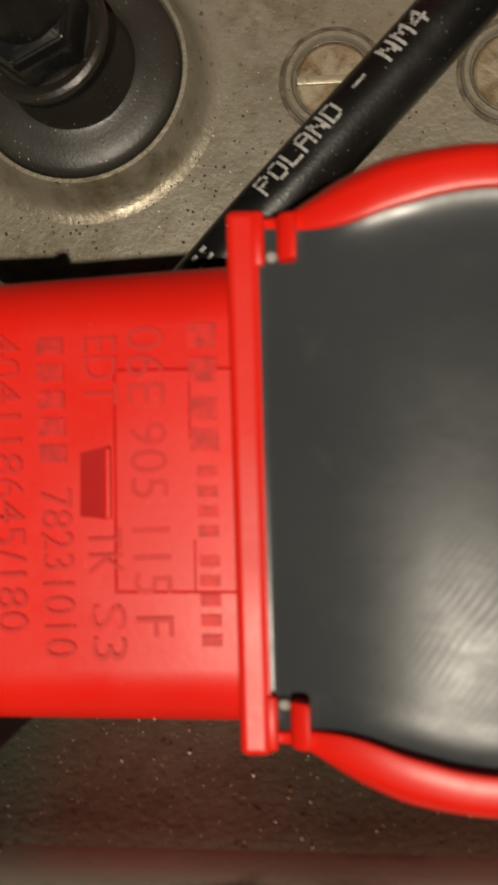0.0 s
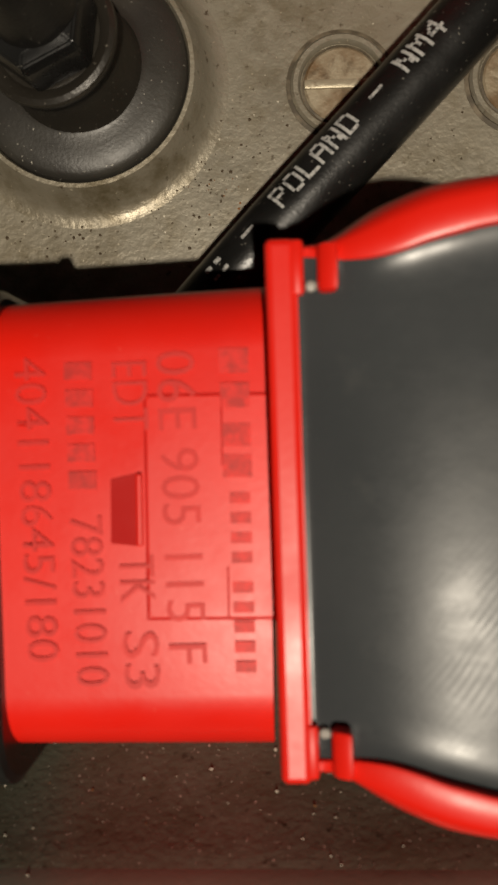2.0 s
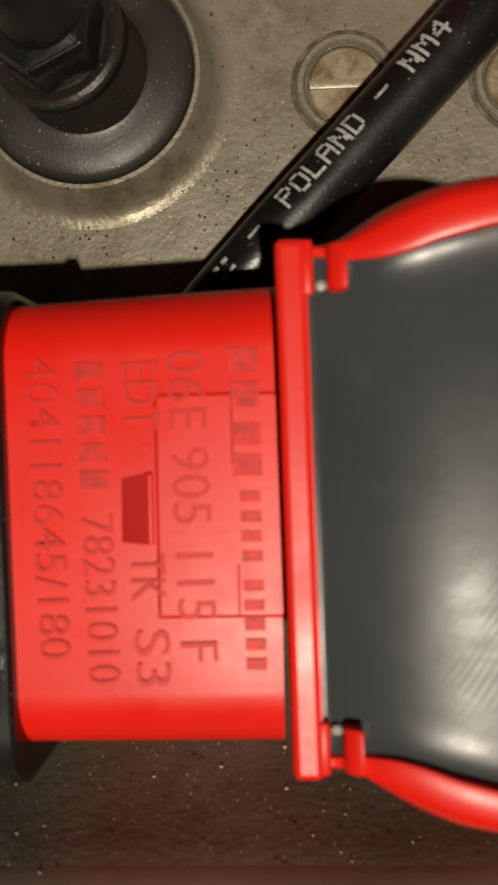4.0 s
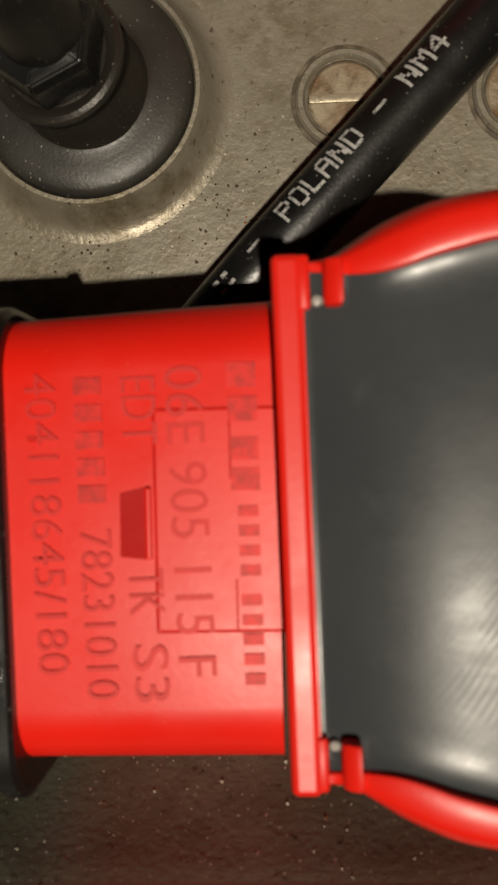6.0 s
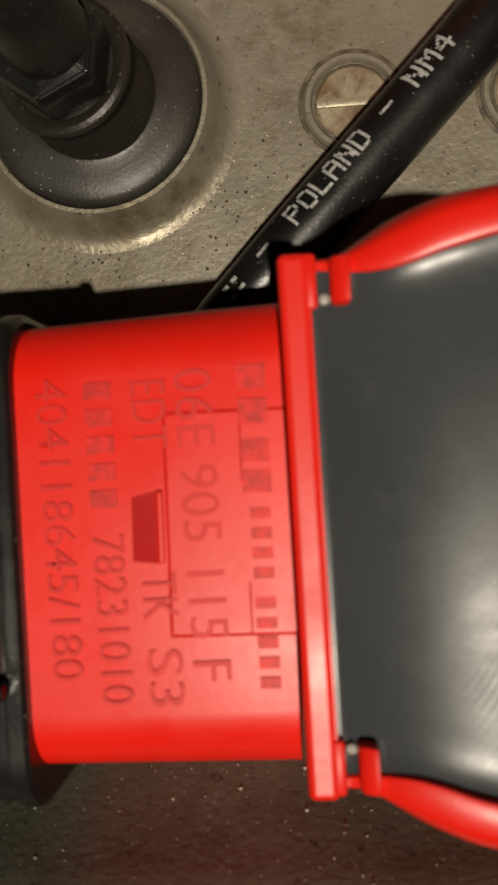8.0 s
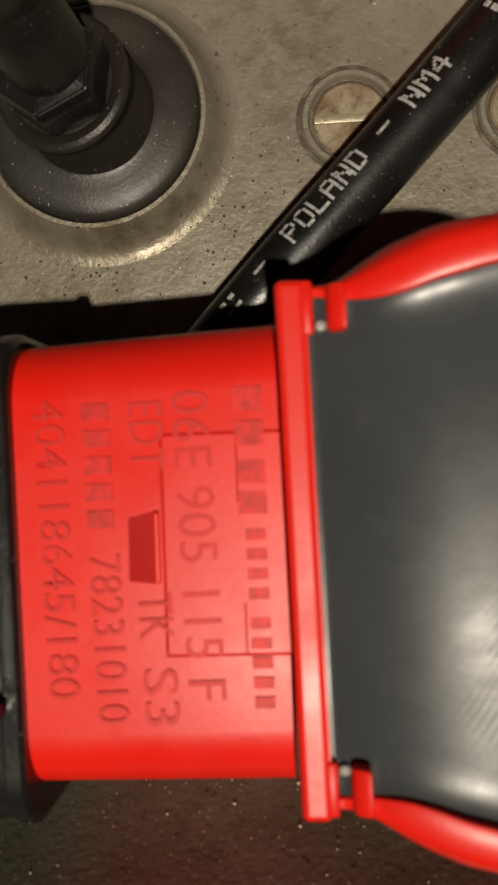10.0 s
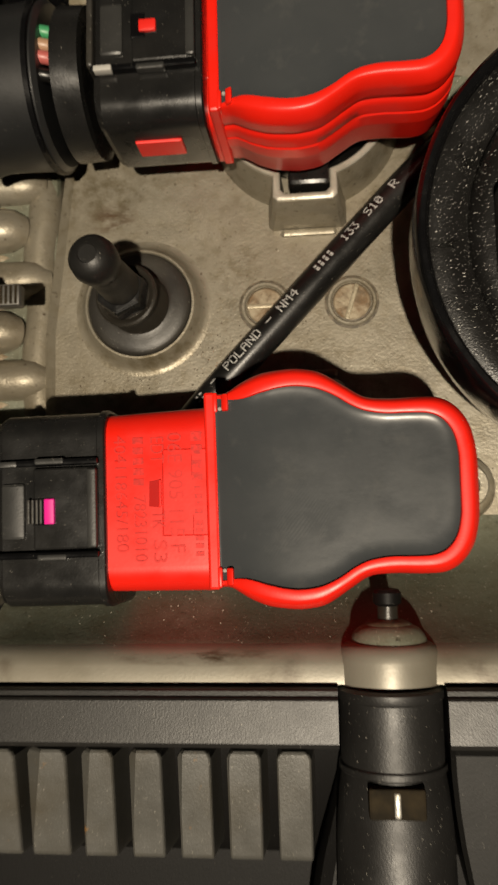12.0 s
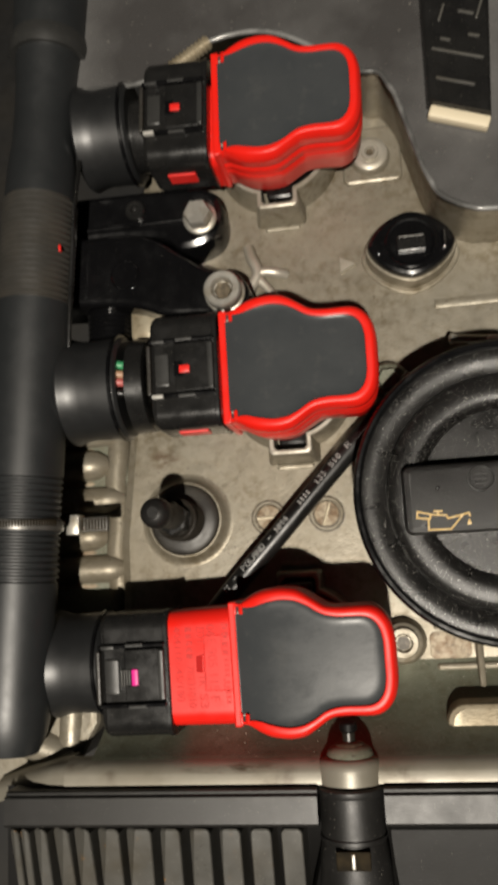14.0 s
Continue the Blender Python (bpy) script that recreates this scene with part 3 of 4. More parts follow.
    for x0, x1, y0, y1 in ((-12.15, -2.9, 7.8, 7.95), (-12.15, -2.9, -8.25, -8.1), (-12.15, -12.0, -8.2, 7.9), (-6.65, -6.5, 2.8, 7.8), (-6.35, -6.2, -8.1, -4.4)):
        part("latch_seam", B(x0, x1, y0, y1, 33.4, 33.86 if x1 - x0 > 1 or x0 < -10 else 33.96, bev=0.05, seg=1), RED_SEAM, housing, "fine dark seam")
    # recess drawn as a flush plate, its shade in the colour
    bm = bmesh.new()
    slab(bm, [(-14.65, -2.7), (-12.5, -2.95), (-12.4, 2.4), (-14.6, 1.9)], 33.2, 33.85, 0.03)
    notch = part("latch_notch", bm, RED_SHADE, housing, "latch recess, its shade put into dark red")
    part("notch_lip", B(-12.75, -12.3, -2.9, 2.3, 33.3, 34.25, bev=0.15), RED, notch)
    # seal and stem into the well
    bm = bmesh.new()
    lathe(bm, [(12, -8), (15.5, 1), (16.3, 4), (16.3, 8), (15.2, 11), (14.5, 16)], 15, 0, 48)
    box(bm, 10.5, 19.5, -21.5, 21.5, 1.5, 13, 1.0)
    part("well_seal", bm, RUBBER, c, "black rubber seal")
    return c, housing


coil, housing = ignition_coil()
for (x, y, z), turn in zip(COILS[1:], (-0.6, -2.0)):
    other = copy_thing(coil, pose(x * MM, y * MM, z * MM, 0, 0, turn))
    for child in other.children:
        if child.name.startswith("plug_housing"):
            child.scale = (0.75, 0.84, 0.93)

# etched marking on the bare plug housing of the unplugged coil
for words, x, y, wide, size in (("06E 905 115 F", -11.2, 10.9, 22.3, 4.0), ("EDT", -14.4, 10.2, 4.9, 3.7), ("TK", -14.1, -3.6, 3.4, 3.7), ("S3", -13.9, -9.1, 4.1, 3.7),
                                ("78231010", -17.6, -0.8, 12.2, 3.4), ("404118645/180", -21.4, 10.6, 21.8, 3.3)):
    bm = fit_width(lettering(words, size, 0.02, weight=0), wide)
    part("marking", moved(bm, mm_pose(x, y, 33.95, 0, 0, -88.4)), INK_DARK, housing, "dark etched characters")
# plain bars where a maker's name is etched
bars = [(-6.9 + 0.05 * k, 11.2 - 2.45 * k, 2.0, 2.5) for k in range(2)] + [(-6.8 + 0.05 * k, 5.9 - 2.2 * k, 1.9, 2.5) for k in range(2)]
bars += [(-6.3 + 0.03 * k, 1.0 - 1.42 * k - (0.7 if k > 3 else 0), 1.05, 1.9) for k in range(9)]
bars += [(-18.0 + 0.05 * k, 10.4 - 1.95 * k, 1.5, 2.4) for k in range(5)]
for x, y, wide, hgt in bars:
    bm = bmesh.new()
    box(bm, x + 0.2, x + hgt - 0.2, y - wide + 0.12, y - 0.12, 33.9, 33.955, 0)
    part("marking_bar", bm, INK_FAINT, housing)



# ---- plugs and their cable boots ----
def connector(at, tab, turn=0.0, label="", tilt=(0, 0)):
    """Origin at the mouth, centre of the plug; the plug reaches 21 mm back along -x."""
    t = thing("connector_plug", at, label, "connector plug", "coil connector plugs", turn=turn, tilt=tilt)
    bm = bmesh.new()
    m = mm_pose(0, 0, 22.6, 90, 0, 90)
    sec = rounded(-18.4, 18.4, -12.2, 12.2, 5.2, 8)
    loops(bm, [[m @ Vector((x * f, y * f, z)) for x, y in sec] for f, z in ((0.93, -21.5), (0.97, -21), (1, -20), (1, -1.6), (1.02, -1.4), (1.02, -0.3), (0.99, 0))])
    body = part("body", bm, BLACK, t)
    # latch: frame, lever, lock tab
    bm = bmesh.new()
    for y in (-9.2, 8.0):
        box(bm, -21.6, -1.0, y, y + 1.2, 33, 36.6, 0.35)
    part("latch_rail", bm, BLACK_GLOSS, body)
    part("latch_plate", B(-13.5, -1.4, -7.6, 7.6, 33, 36.2, bev=0.4), BLACK, body)
    # black plastic bar; the grey colour stands for its highlights
    part("latch_bar", B(-22.3, -21.0, -8.2, 7.6, 29, 36.8, bev=0.5), RUBBER_GREY, body, "black latch bar greyed for its highlights")
    part("latch_lever", B(-20.0, -15.4, -5.6, 5.0, 31, 35.6, bev=0.6), LEVER, body, "worn dark lever")
    part("latch_slot", B(-13.6, -10.8, -3.0, 2.0, 35.4, 36.4, bev=0.2), BLACK_GLOSS, body)
    if tab is MAGENTA:
        part("lock_tab", B(-11.2, -9.2, -2.9, 1.9, 34.5, 36.9, bev=0.3), tab, body, "magenta lock tab")
        for k in range(4):
            part("slider_ridge", B(-14.6 + 0.8 * k, -14.1 + 0.8 * k, -2.8, 1.8, 35.4, 36.5, bev=0.15), RUBBER_GREY, body, "worn grey ridge")
        part("worn_edge", B(-1.75, -1.35, -7.2, 7.3, 35.6, 36.32, bev=0.12), RUBBER_GREY, body, "scuffed pale edge of the latch plate")
    else:
        part("lock_tab", B(-12.0, -8.6, -1.9, 0.5, 34.5, 36.8, bev=0.3), tab, body, "red lock tab")
        part("latch_pin", B(-20.8, -17.2, -9.5, -8.3, 35.2, 37.2, bev=0.3), PIN_GREY, body, "pale grey latch pin")
    for x0, x1, y0 in ((-20.6, -16.4, 7.9), (-13.0, -7.4, 8.2), (-12.6, -7.0, -9.6), (-3.0, -1.2, -7.4)):
        part("latch_clip", B(x0, x1, y0, y0 + (1.2 if x0 < -5 else 14.6), 35.0, 36.9, bev=0.35), LEVER, body)
    if tab is not MAGENTA:
        part("side_tab", B(-15.4, -5.8, -19.0, -17.4, 20.0, 26.0, bev=0.3), TAB_RED, body, "red side lock")
    part("side_rail", B(-20.5, -1.5, -18.3, -14.5, 27.5, 29.0, bev=0.5), BLACK, body)
    return t


def boot(at, length, r, name="cable_boot", turn=0.0, split=False):
    t = thing(name, at, "black plastic cable boot between plug and conduit" + (" with coloured wires showing" if split else ""), "cable boot", "cable boots", turn=turn)
    bm = bmesh.new()
    m = mm_pose(0, 0, 0, 0, -90, 0)
    lathe(bm, [(r * 0.7, 0), (r * 0.95, 0.3), (r, 1.2), (r * 0.985, length * 0.35), (r * 0.975, length * 0.62), (r * 0.985, length - 5.4), (r * 1.01, length - 3.6), (r * 1.045, length - 2.0), (r * 1.06, length - 1.2), (r * 1.04, length - 0.5), (r * 0.8, length)], n=56, m=m)
    part("shell", bm, BLACK_BOOT, t)
    bm = bmesh.new()
    lathe(bm, [(r * 1.0, 1.6), (r * 1.04, 1.8), (r * 1.04, 2.8), (r * 1.0, 3.0)], n=56, m=m)
    part("rim", bm, BLACK_GLOSS, t)
    if split:
        bm = bmesh.new()
        lathe(bm, [(r * 0.8, -8.2), (r * 0.9, -7.8), (r * 0.92, -2.2), (r * 0.84, -1.7)], n=40, m=m)
        part("collar", bm, BLACK, t)
        for y, mat in ((4.6, WIRE_GREEN), (1.4, WIRE_BROWN), (-1.2, WIRE_PINK), (-4.6, RUBBER)):
            bm = bmesh.new()
            z = math.sqrt(max((r * 0.84) ** 2 - y * y, 4)) - 1
            sweep(bm, smooth_line([(4, y, z - 2), (1, y, z), (-2, y + 0.4, z + 0.3), (-6, y + 0.2, z - 1)], 5), 1.35, 10)
            part("wire", bm, mat, t)
    return t


connector((-22.7, -2.6, 0), MAGENTA, 1.0, "black plug half pulled off the red coil, magenta lock tab")
boot((-45.0, -0.4, 18), 19.8, 16.0)
connector((-2.8, 89.5, 3.0), TAB_RED, 0.0, "black plug pushed home on its coil, red lock tabs")
boot((-36.2, 88.9, 20), 20.8, 17.2, split=True)
connector((-2.3, 176.2, 2.8), TAB_RED, -2.5, "black plug pushed home on its coil, red lock tabs")
boot((-30.8, 180.4, 19), 19.2, 17.0, split=False)
bm = bmesh.new()
lathe(bm, [(10, 0), (12.5, 0.5), (12.5, 8.5), (10, 9)], n=40, m=mm_pose(-22.5, 179.0, 19, 0, -90, 0))
single("plug_collar", bm, BLACK, (0, 0, 0), "black ring collar behind the plug", "collar")

# ---- printed rubber hose ----
AXIS = smooth_line([(-21.5, 5, 7.5), (-15.6, 11.1, 9.5), (-3.6, 23.6, 11.8), (9.3, 36.8, 12.6), (22.4, 50.6, 12.6), (35.8, 64.7, 12.2), (45.5, 74.5, 11.5), (57, 86, 10)], 12)
HR = 3.35
hose = thing("printed_hose", (0, 0, 0), "thin black rubber hose printed with white characters", "hose")
bm = bmesh.new()
sweep(bm, AXIS, HR, 28)
tube = part("tube", bm, RUBBER, hose)
start, end = Vector((-3.6, 23.6, 11.8)), Vector((35.8, 64.7, 12.2))
DIRN = (end - start).normalized()
SIDE = Vector((-DIRN.y, DIRN.x, 0)).normalized()
UPW = DIRN.cross(SIDE) * 1.0
if UPW.z < 0:
    UPW = -UPW


def on_hose(bm, along, angle):
    """Wrap flat text round the hose: along from the start, angle up its far side."""
    A = [(a - start).dot(DIRN) for a in AXIS]
    for v in bm.verts:
        s = along + v.co.x
        k = max(i for i in range(len(A) - 1) if A[i] <= s)
        c = AXIS[k].lerp(AXIS[k + 1], (s - A[k]) / (A[k + 1] - A[k]))
        th = angle + v.co.y / HR
        v.co = c + (SIDE * math.sin(th) + UPW * math.cos(th)) * (HR + 0.03 + v.co.z)
    return bm


# five by seven dots a character
DOTS = {"P": "1e11111e101010", "O": "0e11111111110e", "L": "1010101010101f", "A": "0e11111f111111", "N": "11191915131311", "D": "1e11111111111e", "M": "111b1515111111",
        "4": "02060a121f0202", "1": "040c040404040e", "3": "1f02040201110e", "S": "0f10100e01011e", "0": "0e13151519110e", "R": "1e11111e141211", "-": "0000001f000000"}
for words, s, wide, high in (("-", -1.6, 1.6, 2.2), ("POLAND", 2.9, 10.6, 2.2), ("-", 15.7, 1.7, 2.2), ("NM4", 19.6, 5.6, 2.2), ("133", 39.6, 4.6, 2.0), ("S10", 46.9, 4.8, 2.0), ("R", 54.9, 1.7, 2.0)):
    bm = bmesh.new()
    pitch, cell = wide / (6 * len(words) - 1), high / 7
    for k, ch in enumerate(words):
        for row in range(7):
            bits = int(DOTS[ch][2 * row:2 * row + 2], 16)
            for col in range(5):
                if bits >> (4 - col) & 1:
                    x, y = (6 * k + col) * pitch, (6 - row) * cell
                    box(bm, x, x + pitch * 0.98, y, y + cell * 0.98, 0, 0.05, 0)
    part("print", on_hose(bm, s, 0.10), INK_WHITE, tube, "white dot-printed characters")
for s in (-6.2, -5.0, 31.2, 32.6, 34.0, 35.4):
    part("print_bar", on_hose(B(0, 0.7, 0, 1.6, 0, 0.05, bev=0), s, 0.14), INK_WHITE, tube)

# ---- ball stud in a rubber grommet ----
stud = thing("ball_stud", (-23.7, 44.6, 0), "black ball stud leaning in a round grey rubber grommet", "ball stud")
bm = bmesh.new()
lathe(bm, [(17.2, -0.12), (15.9, 0.04), (15.0, 0.32), (14.3, 0.95), (13.7, 2.1), (13.2, 3.4), (12.75, 4.05), (12.3, 4.1), (12.1, 3.7), (12.0, 2.8)], n=64)
part("seat_ring", bm, ALU, stud, "aluminium seat ring")
bm = bmesh.new()
lathe(bm, [(12.05, 2.0), (12.0, 4.0), (11.8, 4.5), (11.3, 4.85), (10.2, 5.2), (9.0, 5.4), (8.0, 5.55), (7.2, 5.8), (6.7, 6.3), (6.4, 7.0)], n=64)
part("grommet", bm, RUBBER_GREY, stud, "grey rubber grommet")
LEAN_M = mm_pose(-0.5, 0.2, 5.0, -1.2, -2.6, 0)
HEX_M = mm_pose(0.0, -0.3, 5.0, -3.5, -6.5, 22.8)
bm = bmesh.new()
lathe(bm, [(7.4, 0.0), (6.9, 1.4), (6.3, 2.8), (6.1, 4.6), (6.3, 5.6), (6.9, 6.2), (7.15, 6.9), (7.05, 7.5), (6.6, 7.8), (5.8, 7.6), (5.4, 7.2)], n=48, m=HEX_M)
part("collar", bm, COLLAR, stud, "worn black flanged collar")
bm = bmesh.new()
lathe(bm, [(5.3, 6.8), (5.75, 7.3), (5.75, 10.8), (5.35, 11.7), (4.2, 12.0)], m=HEX_M, sides=6)
bmesh.ops.bevel(bm, geom=bm.edges[:], offset=0.18, segments=2, affect="EDGES", clamp_overlap=True)
part("hex", bm, BLACK, stud)
bm = bmesh.new()
lathe(bm, [(4.3, 11.5), (4.1, 17.5), (4.0, 20.5), (3.5, 22.6), (3.8, 23.8), (4.6, 25.6), (4.9, 27.8), (4.6, 30.0), (3.5, 31.7), (2.0, 32.3), (1.8, 32.0), (0.1, 32.0)], n=40, m=LEAN_M)
part("ball_pin", bm, BLACK_GRAIN, stud, "dusty black ball pin")

# ---- oil filler cap ----
cap = thing("oil_filler_cap", (79.5, 45, 0), "large dusty black plastic oil filler cap with a grip bar", "oil cap")
bm = bmesh.new()
lathe(bm, [(40, 14), (43, 20), (44, 27), (44.0, 38.2), (43.7, 39.3), (43.1, 39.9), (42.3, 39.9), (41.7, 39.3), (41.4, 38.4), (41.2, 37)], n=96, cap1=False)
disc = part("rim", bm, BLACK_GLOSS, cap)
bm = bmesh.new()
lathe(bm, [(41.6, 36), (41.5, 38.2), (40.6, 38.5), (38, 38.3), (35.6, 37.6), (34.4, 36.8), (34, 34)], n=96)
part("band", bm, CAP, cap)
bm = bmesh.new()
lathe(bm, [(34.3, 33), (34.2, 36.9), (33.4, 37.9), (31.5, 38.6), (28, 38.9), (25.6, 38.2), (24.2, 36.4), (22.8, 34), (22.5, 30)], n=96)
part("ring", bm, CAP, cap)
bm = bmesh.new()
lathe(bm, [(23.2, 28), (23.0, 33.4), (21, 31), (18, 30), (0.2, 29.4)], n=72)
part("recess", bm, CAP, cap)
bm = bmesh.new()
slab(bm, rounded(-29.8, 29.6, -11.3, 8.3, 2.6), 28, 44.6, 2.0)
grip = part("grip_bar", bm, CAP_SATIN, cap)
CAN = [[(-22.2, -4.3), (-21.9, -3.0), (-25.5, -2.1), (-25.7, -3.8), (-22.2, -4.3)], [(-22.6, -4.2), (-22.7, -7.3), (-16.7, -7.4), (-13.4, -3.9)],
       [(-21.9, -3.1), (-17.7, -3.5), (-17.3, -4.4), (-13.7, -3.7), (-11.6, -3.2), (-11.3, -4.0)], [(-19.9, -2.2), (-19.9, -3.3)], [(-20.9, -2.2), (-18.8, -2.3)], [(-11.6, -5.2), (-12.0, -6.2), (-11.3, -6.2), (-11.6, -5.2)]]
bm = bmesh.new()
rise = 0.0
for line in CAN:
    for p, q in zip(line, line[1:]):
        rise += 0.012
        p, q = Vector(p), Vector(q)
        d = (q - p).normalized()
        n = Vector((-d.y, d.x)) * 0.24
        p, q = p - d * 0.18, q + d * 0.18
        p, q = p + Vector((-0.8, -2.8)), q + Vector((-0.8, -2.8))
        box(bm, 0, 1, 0, 1, 44.5, 44.68 + rise, 0, m=Matrix(((q.x - p.x, 2 * n.x, 0, p.x - n.x), (q.y - p.y, 2 * n.y, 0, p.y - n.y), (0, 0, 1, 0), (0, 0, 0, 1))))
part("oil_can_mark", bm, YELLOW, grip, "ochre oil can outline")
bm = bmesh.new()
for r in (3.4,):
    sweep(bm, [(-8.2 + r * math.cos(i * math.pi / 16), 3.4 + r * math.sin(i * math.pi / 16), 44.6) for i in range(33)], 0.3, 8, False)
for y in (2.1, 3.4, 4.7):
    box(bm, -10, -6.4, y - 0.25, y + 0.25, 44.4, 44.85, 0.1)
for x in (-2.5, 0.5, 3.5):
    box(bm, x, x + 0.6, 1.2, 5.8, 44.4, 44.85, 0.1)
    box(bm, x, x + 2.0, 5.2, 5.8, 44.4, 44.85, 0.1)
part("raised_mark", bm, CAP_SATIN, grip)

# ---- small oval plug ----
oval = thing("oval_plug", (60.0, 131.8, 0), "glossy black oval plastic plug in a cast seat", "plug")
lens = []
for i in range(48):
    t = 2 * math.pi * i / 48
    lens.append((14.6 * math.copysign(abs(math.cos(t)) ** 1.2, math.cos(t)), 11.4 * math.copysign(abs(math.sin(t)) ** 1.25, math.sin(t))))
bm = bmesh.new()
slab(bm, lens, 8.6, 12.2, 1.4)
part("body", bm, BLACK_GLOSS, oval)
bm = bmesh.new()
lathe(bm, [(8.6, 11.8), (8.6, 12.6), (8.2, 12.9), (7.4, 12.7), (7.0, 12.1)], n=40)
part("ring", bm, BLACK_GLOSS, oval)
for s in (-1, 1):
    part("rim_step", B(s * 10.8 - 0.7, s * 10.8 + 0.7, -3.2, 3.2, 11.8, 12.7, bev=0.3), BLACK_GLOSS, oval)
part("grip", B(-4.6, 4.6, -3.4, 1.8, 11.5, 14.0, bev=0.3), BLACK, oval)
part("grip_mark", B(-4.2, 4.2, 1.3, 1.9, 13.5, 14.1, bev=0.2), GREY_FIN, oval)
bm = bmesh.new()
slab(bm, [(x * 1.16, y * 1.2 - 0.5) for x, y in lens], -3, 0.9, 0.6)
part("foot", bm, ALU, oval, "cast foot of the seat")
bm = bmesh.new()
slab(bm, [(x * 1.05, y * 1.06 - 0.2) for x, y in lens], -3, 8.9, 0.5)
part("seat", bm, ALU, oval, "aluminium seat")

# ---- bolts ----
def flange_bolt(at, r, head, label, hexa=True, mat=STEEL, low=1.0):
    t = thing("bolt", at, label, "bolt", "cover bolts")
    bm = bmesh.new()
    lathe(bm, [(r, 0), (r, 0.9), (r * 0.92, 1.3), (r * 0.7, 1.5)], n=40)
    part("washer", bm, mat, t)
    bm = bmesh.new()
    if hexa:
        lathe(bm, [(head, 1.2), (head, 5.0), (head * 0.9, 5.8), (head * 0.5, 5.8)], sides=6)
    else:
        lathe(bm, [(head, 1.2), (head, 5.4 * low), (head * 0.92, 6.0 * low), (head * 0.62, 6.0 * low), (head * 0.54, 5.2 * low), (head * 0.5, 3.4 * low), (0.1, 3.2 * low)], n=32)
    part("head", bm, mat, t)
    if not hexa:
        # six-sided socket floor in dark brown
        bm = bmesh.new()
        lathe(bm, [(head * 0.5, 3.3 * low), (head * 0.46, 4.2 * low), (0.1, 4.1 * low)], sides=6)
        part("socket", bm, GRIME, t, "dark brown socket")
    return t


flange_bolt((47.0, 0.8, 6.0), 6.3, 4.9, "dull zinc round bolt with a dark hexagon socket", hexa=False, mat=ALU, low=0.55)
flange_bolt((49, 169.4, 3.2), 6.2, 3.0, "dull zinc round-headed bolt with a wide pale washer", hexa=False, mat=MACHINED, low=0.5)
flange_bolt((49, 86.2, 6.0), 6.0, 3.8, "dull zinc hexagon bolt with a flange, beside a coil", mat=ALU_DIRTY)
flange_bolt((-2.2, 117.3, 22.5), 6.9, 6.2, "silver round socket bolt through the black bracket", hexa=False)
flange_bolt((-9.9, 145.6, 20.3), 5.8, 4.9, "shiny hexagon steel bolt by the black housing", mat=STEEL)

# ---- black bracket arm ----
arm = thing("bracket_arm", (0, 0, 0), "thick glossy black plastic bracket arm bolted to the cover", "bracket")
bm = bmesh.new()
out = smooth_line([(-75, 119, 0), (-50, 117.8, 0), (-34, 116, 0), (-22, 111.6, 0), (-11, 110.6, 0), (-3, 109.4, 0), (4.2, 112.6, 0), (5.8, 118.5, 0), (1.6, 124.6, 0), (-7, 126.6, 0), (-16, 132.5, 0), (-26, 139.6, 0), (-38, 142.5, 0), (-60, 142, 0), (-75, 141, 0)], 5)
pillow(bm, [(p.x, p.y) for p in out], 4, 23.6, 2.6)
part("arm", bm, BLACK_GLOSS, arm)
bm = bmesh.new()
lathe(bm, [(5.2, 23.2), (5.2, 23.9), (4.8, 24.2), (4.4, 23.8)], -36, 127, 36)
part("round_mark", bm, BLACK_GLOSS, arm)
bm = bmesh.new()
slab(bm, [(p.x, p.y + 1) for p in smooth_line([(-80, 143.5, 0), (-30, 142.5, 0), (-18, 136.5, 0), (-6, 140, 0), (-3, 150, 0), (-8, 158, 0), (-24, 160, 0), (-80, 161, 0)], 5)], 0, 15, 2.5)
shell = thing("black_housing", (0, 0, 0), "glossy black housing behind the bracket arm", "housing")
part("shell", bm, BLACK_GLOSS, shell)
part("rib", B(-60, -14, 147.5, 149.0, 13, 16.4, bev=0.5), BLACK_GLOSS, shell)
bm = bmesh.new()
lathe(bm, [(3.6, 14.6), (3.6, 16.4), (3.1, 16.9), (1.6, 16.9), (1.4, 15.5), (0.1, 15.5)], -34, 153.5, 28)
part("stub", bm, BLACK, shell)
bm = bmesh.new()
lathe(bm, [((8.2 if k % 4 in (1, 2) else 7.3), k * 0.45) for k in range(36)], n=28, m=mm_pose(-45.5, 120.0, 11, 90, 0, 0))
single("corrugated_sleeve", bm, BLACK_GLOSS, (0, 0, 0), "short black corrugated cable sleeve", "sleeve")
# added block: its pale colour stands for lit deck showing through the gap
single("lit_deck_block", B(-37.6, -27.8, 107.4, 117.4, -2, 14, bev=1.0), ALU_BRIGHT, (0, 0, 0), "pale block standing for the lit deck between plug and bracket", "lug")

# ---- big conduit along the engine ----
CX = lambda y: -74.7 + (y + 11) * 0.0735
conduit = thing("cable_conduit", (0, 0, 0), "thick smooth black cable conduit with corrugated lengths", "conduit")


def conduit_piece(y0, y1, radii, name, mat=CONDUIT):
    bm = bmesh.new()
    k = len(radii) - 1
    sweep(bm, [(CX(y0 + (y1 - y0) * i / k), y0 + (y1 - y0) * i / k, 31) for i in range(k + 1)], radii, 40)
    return part(name, bm, mat, conduit)


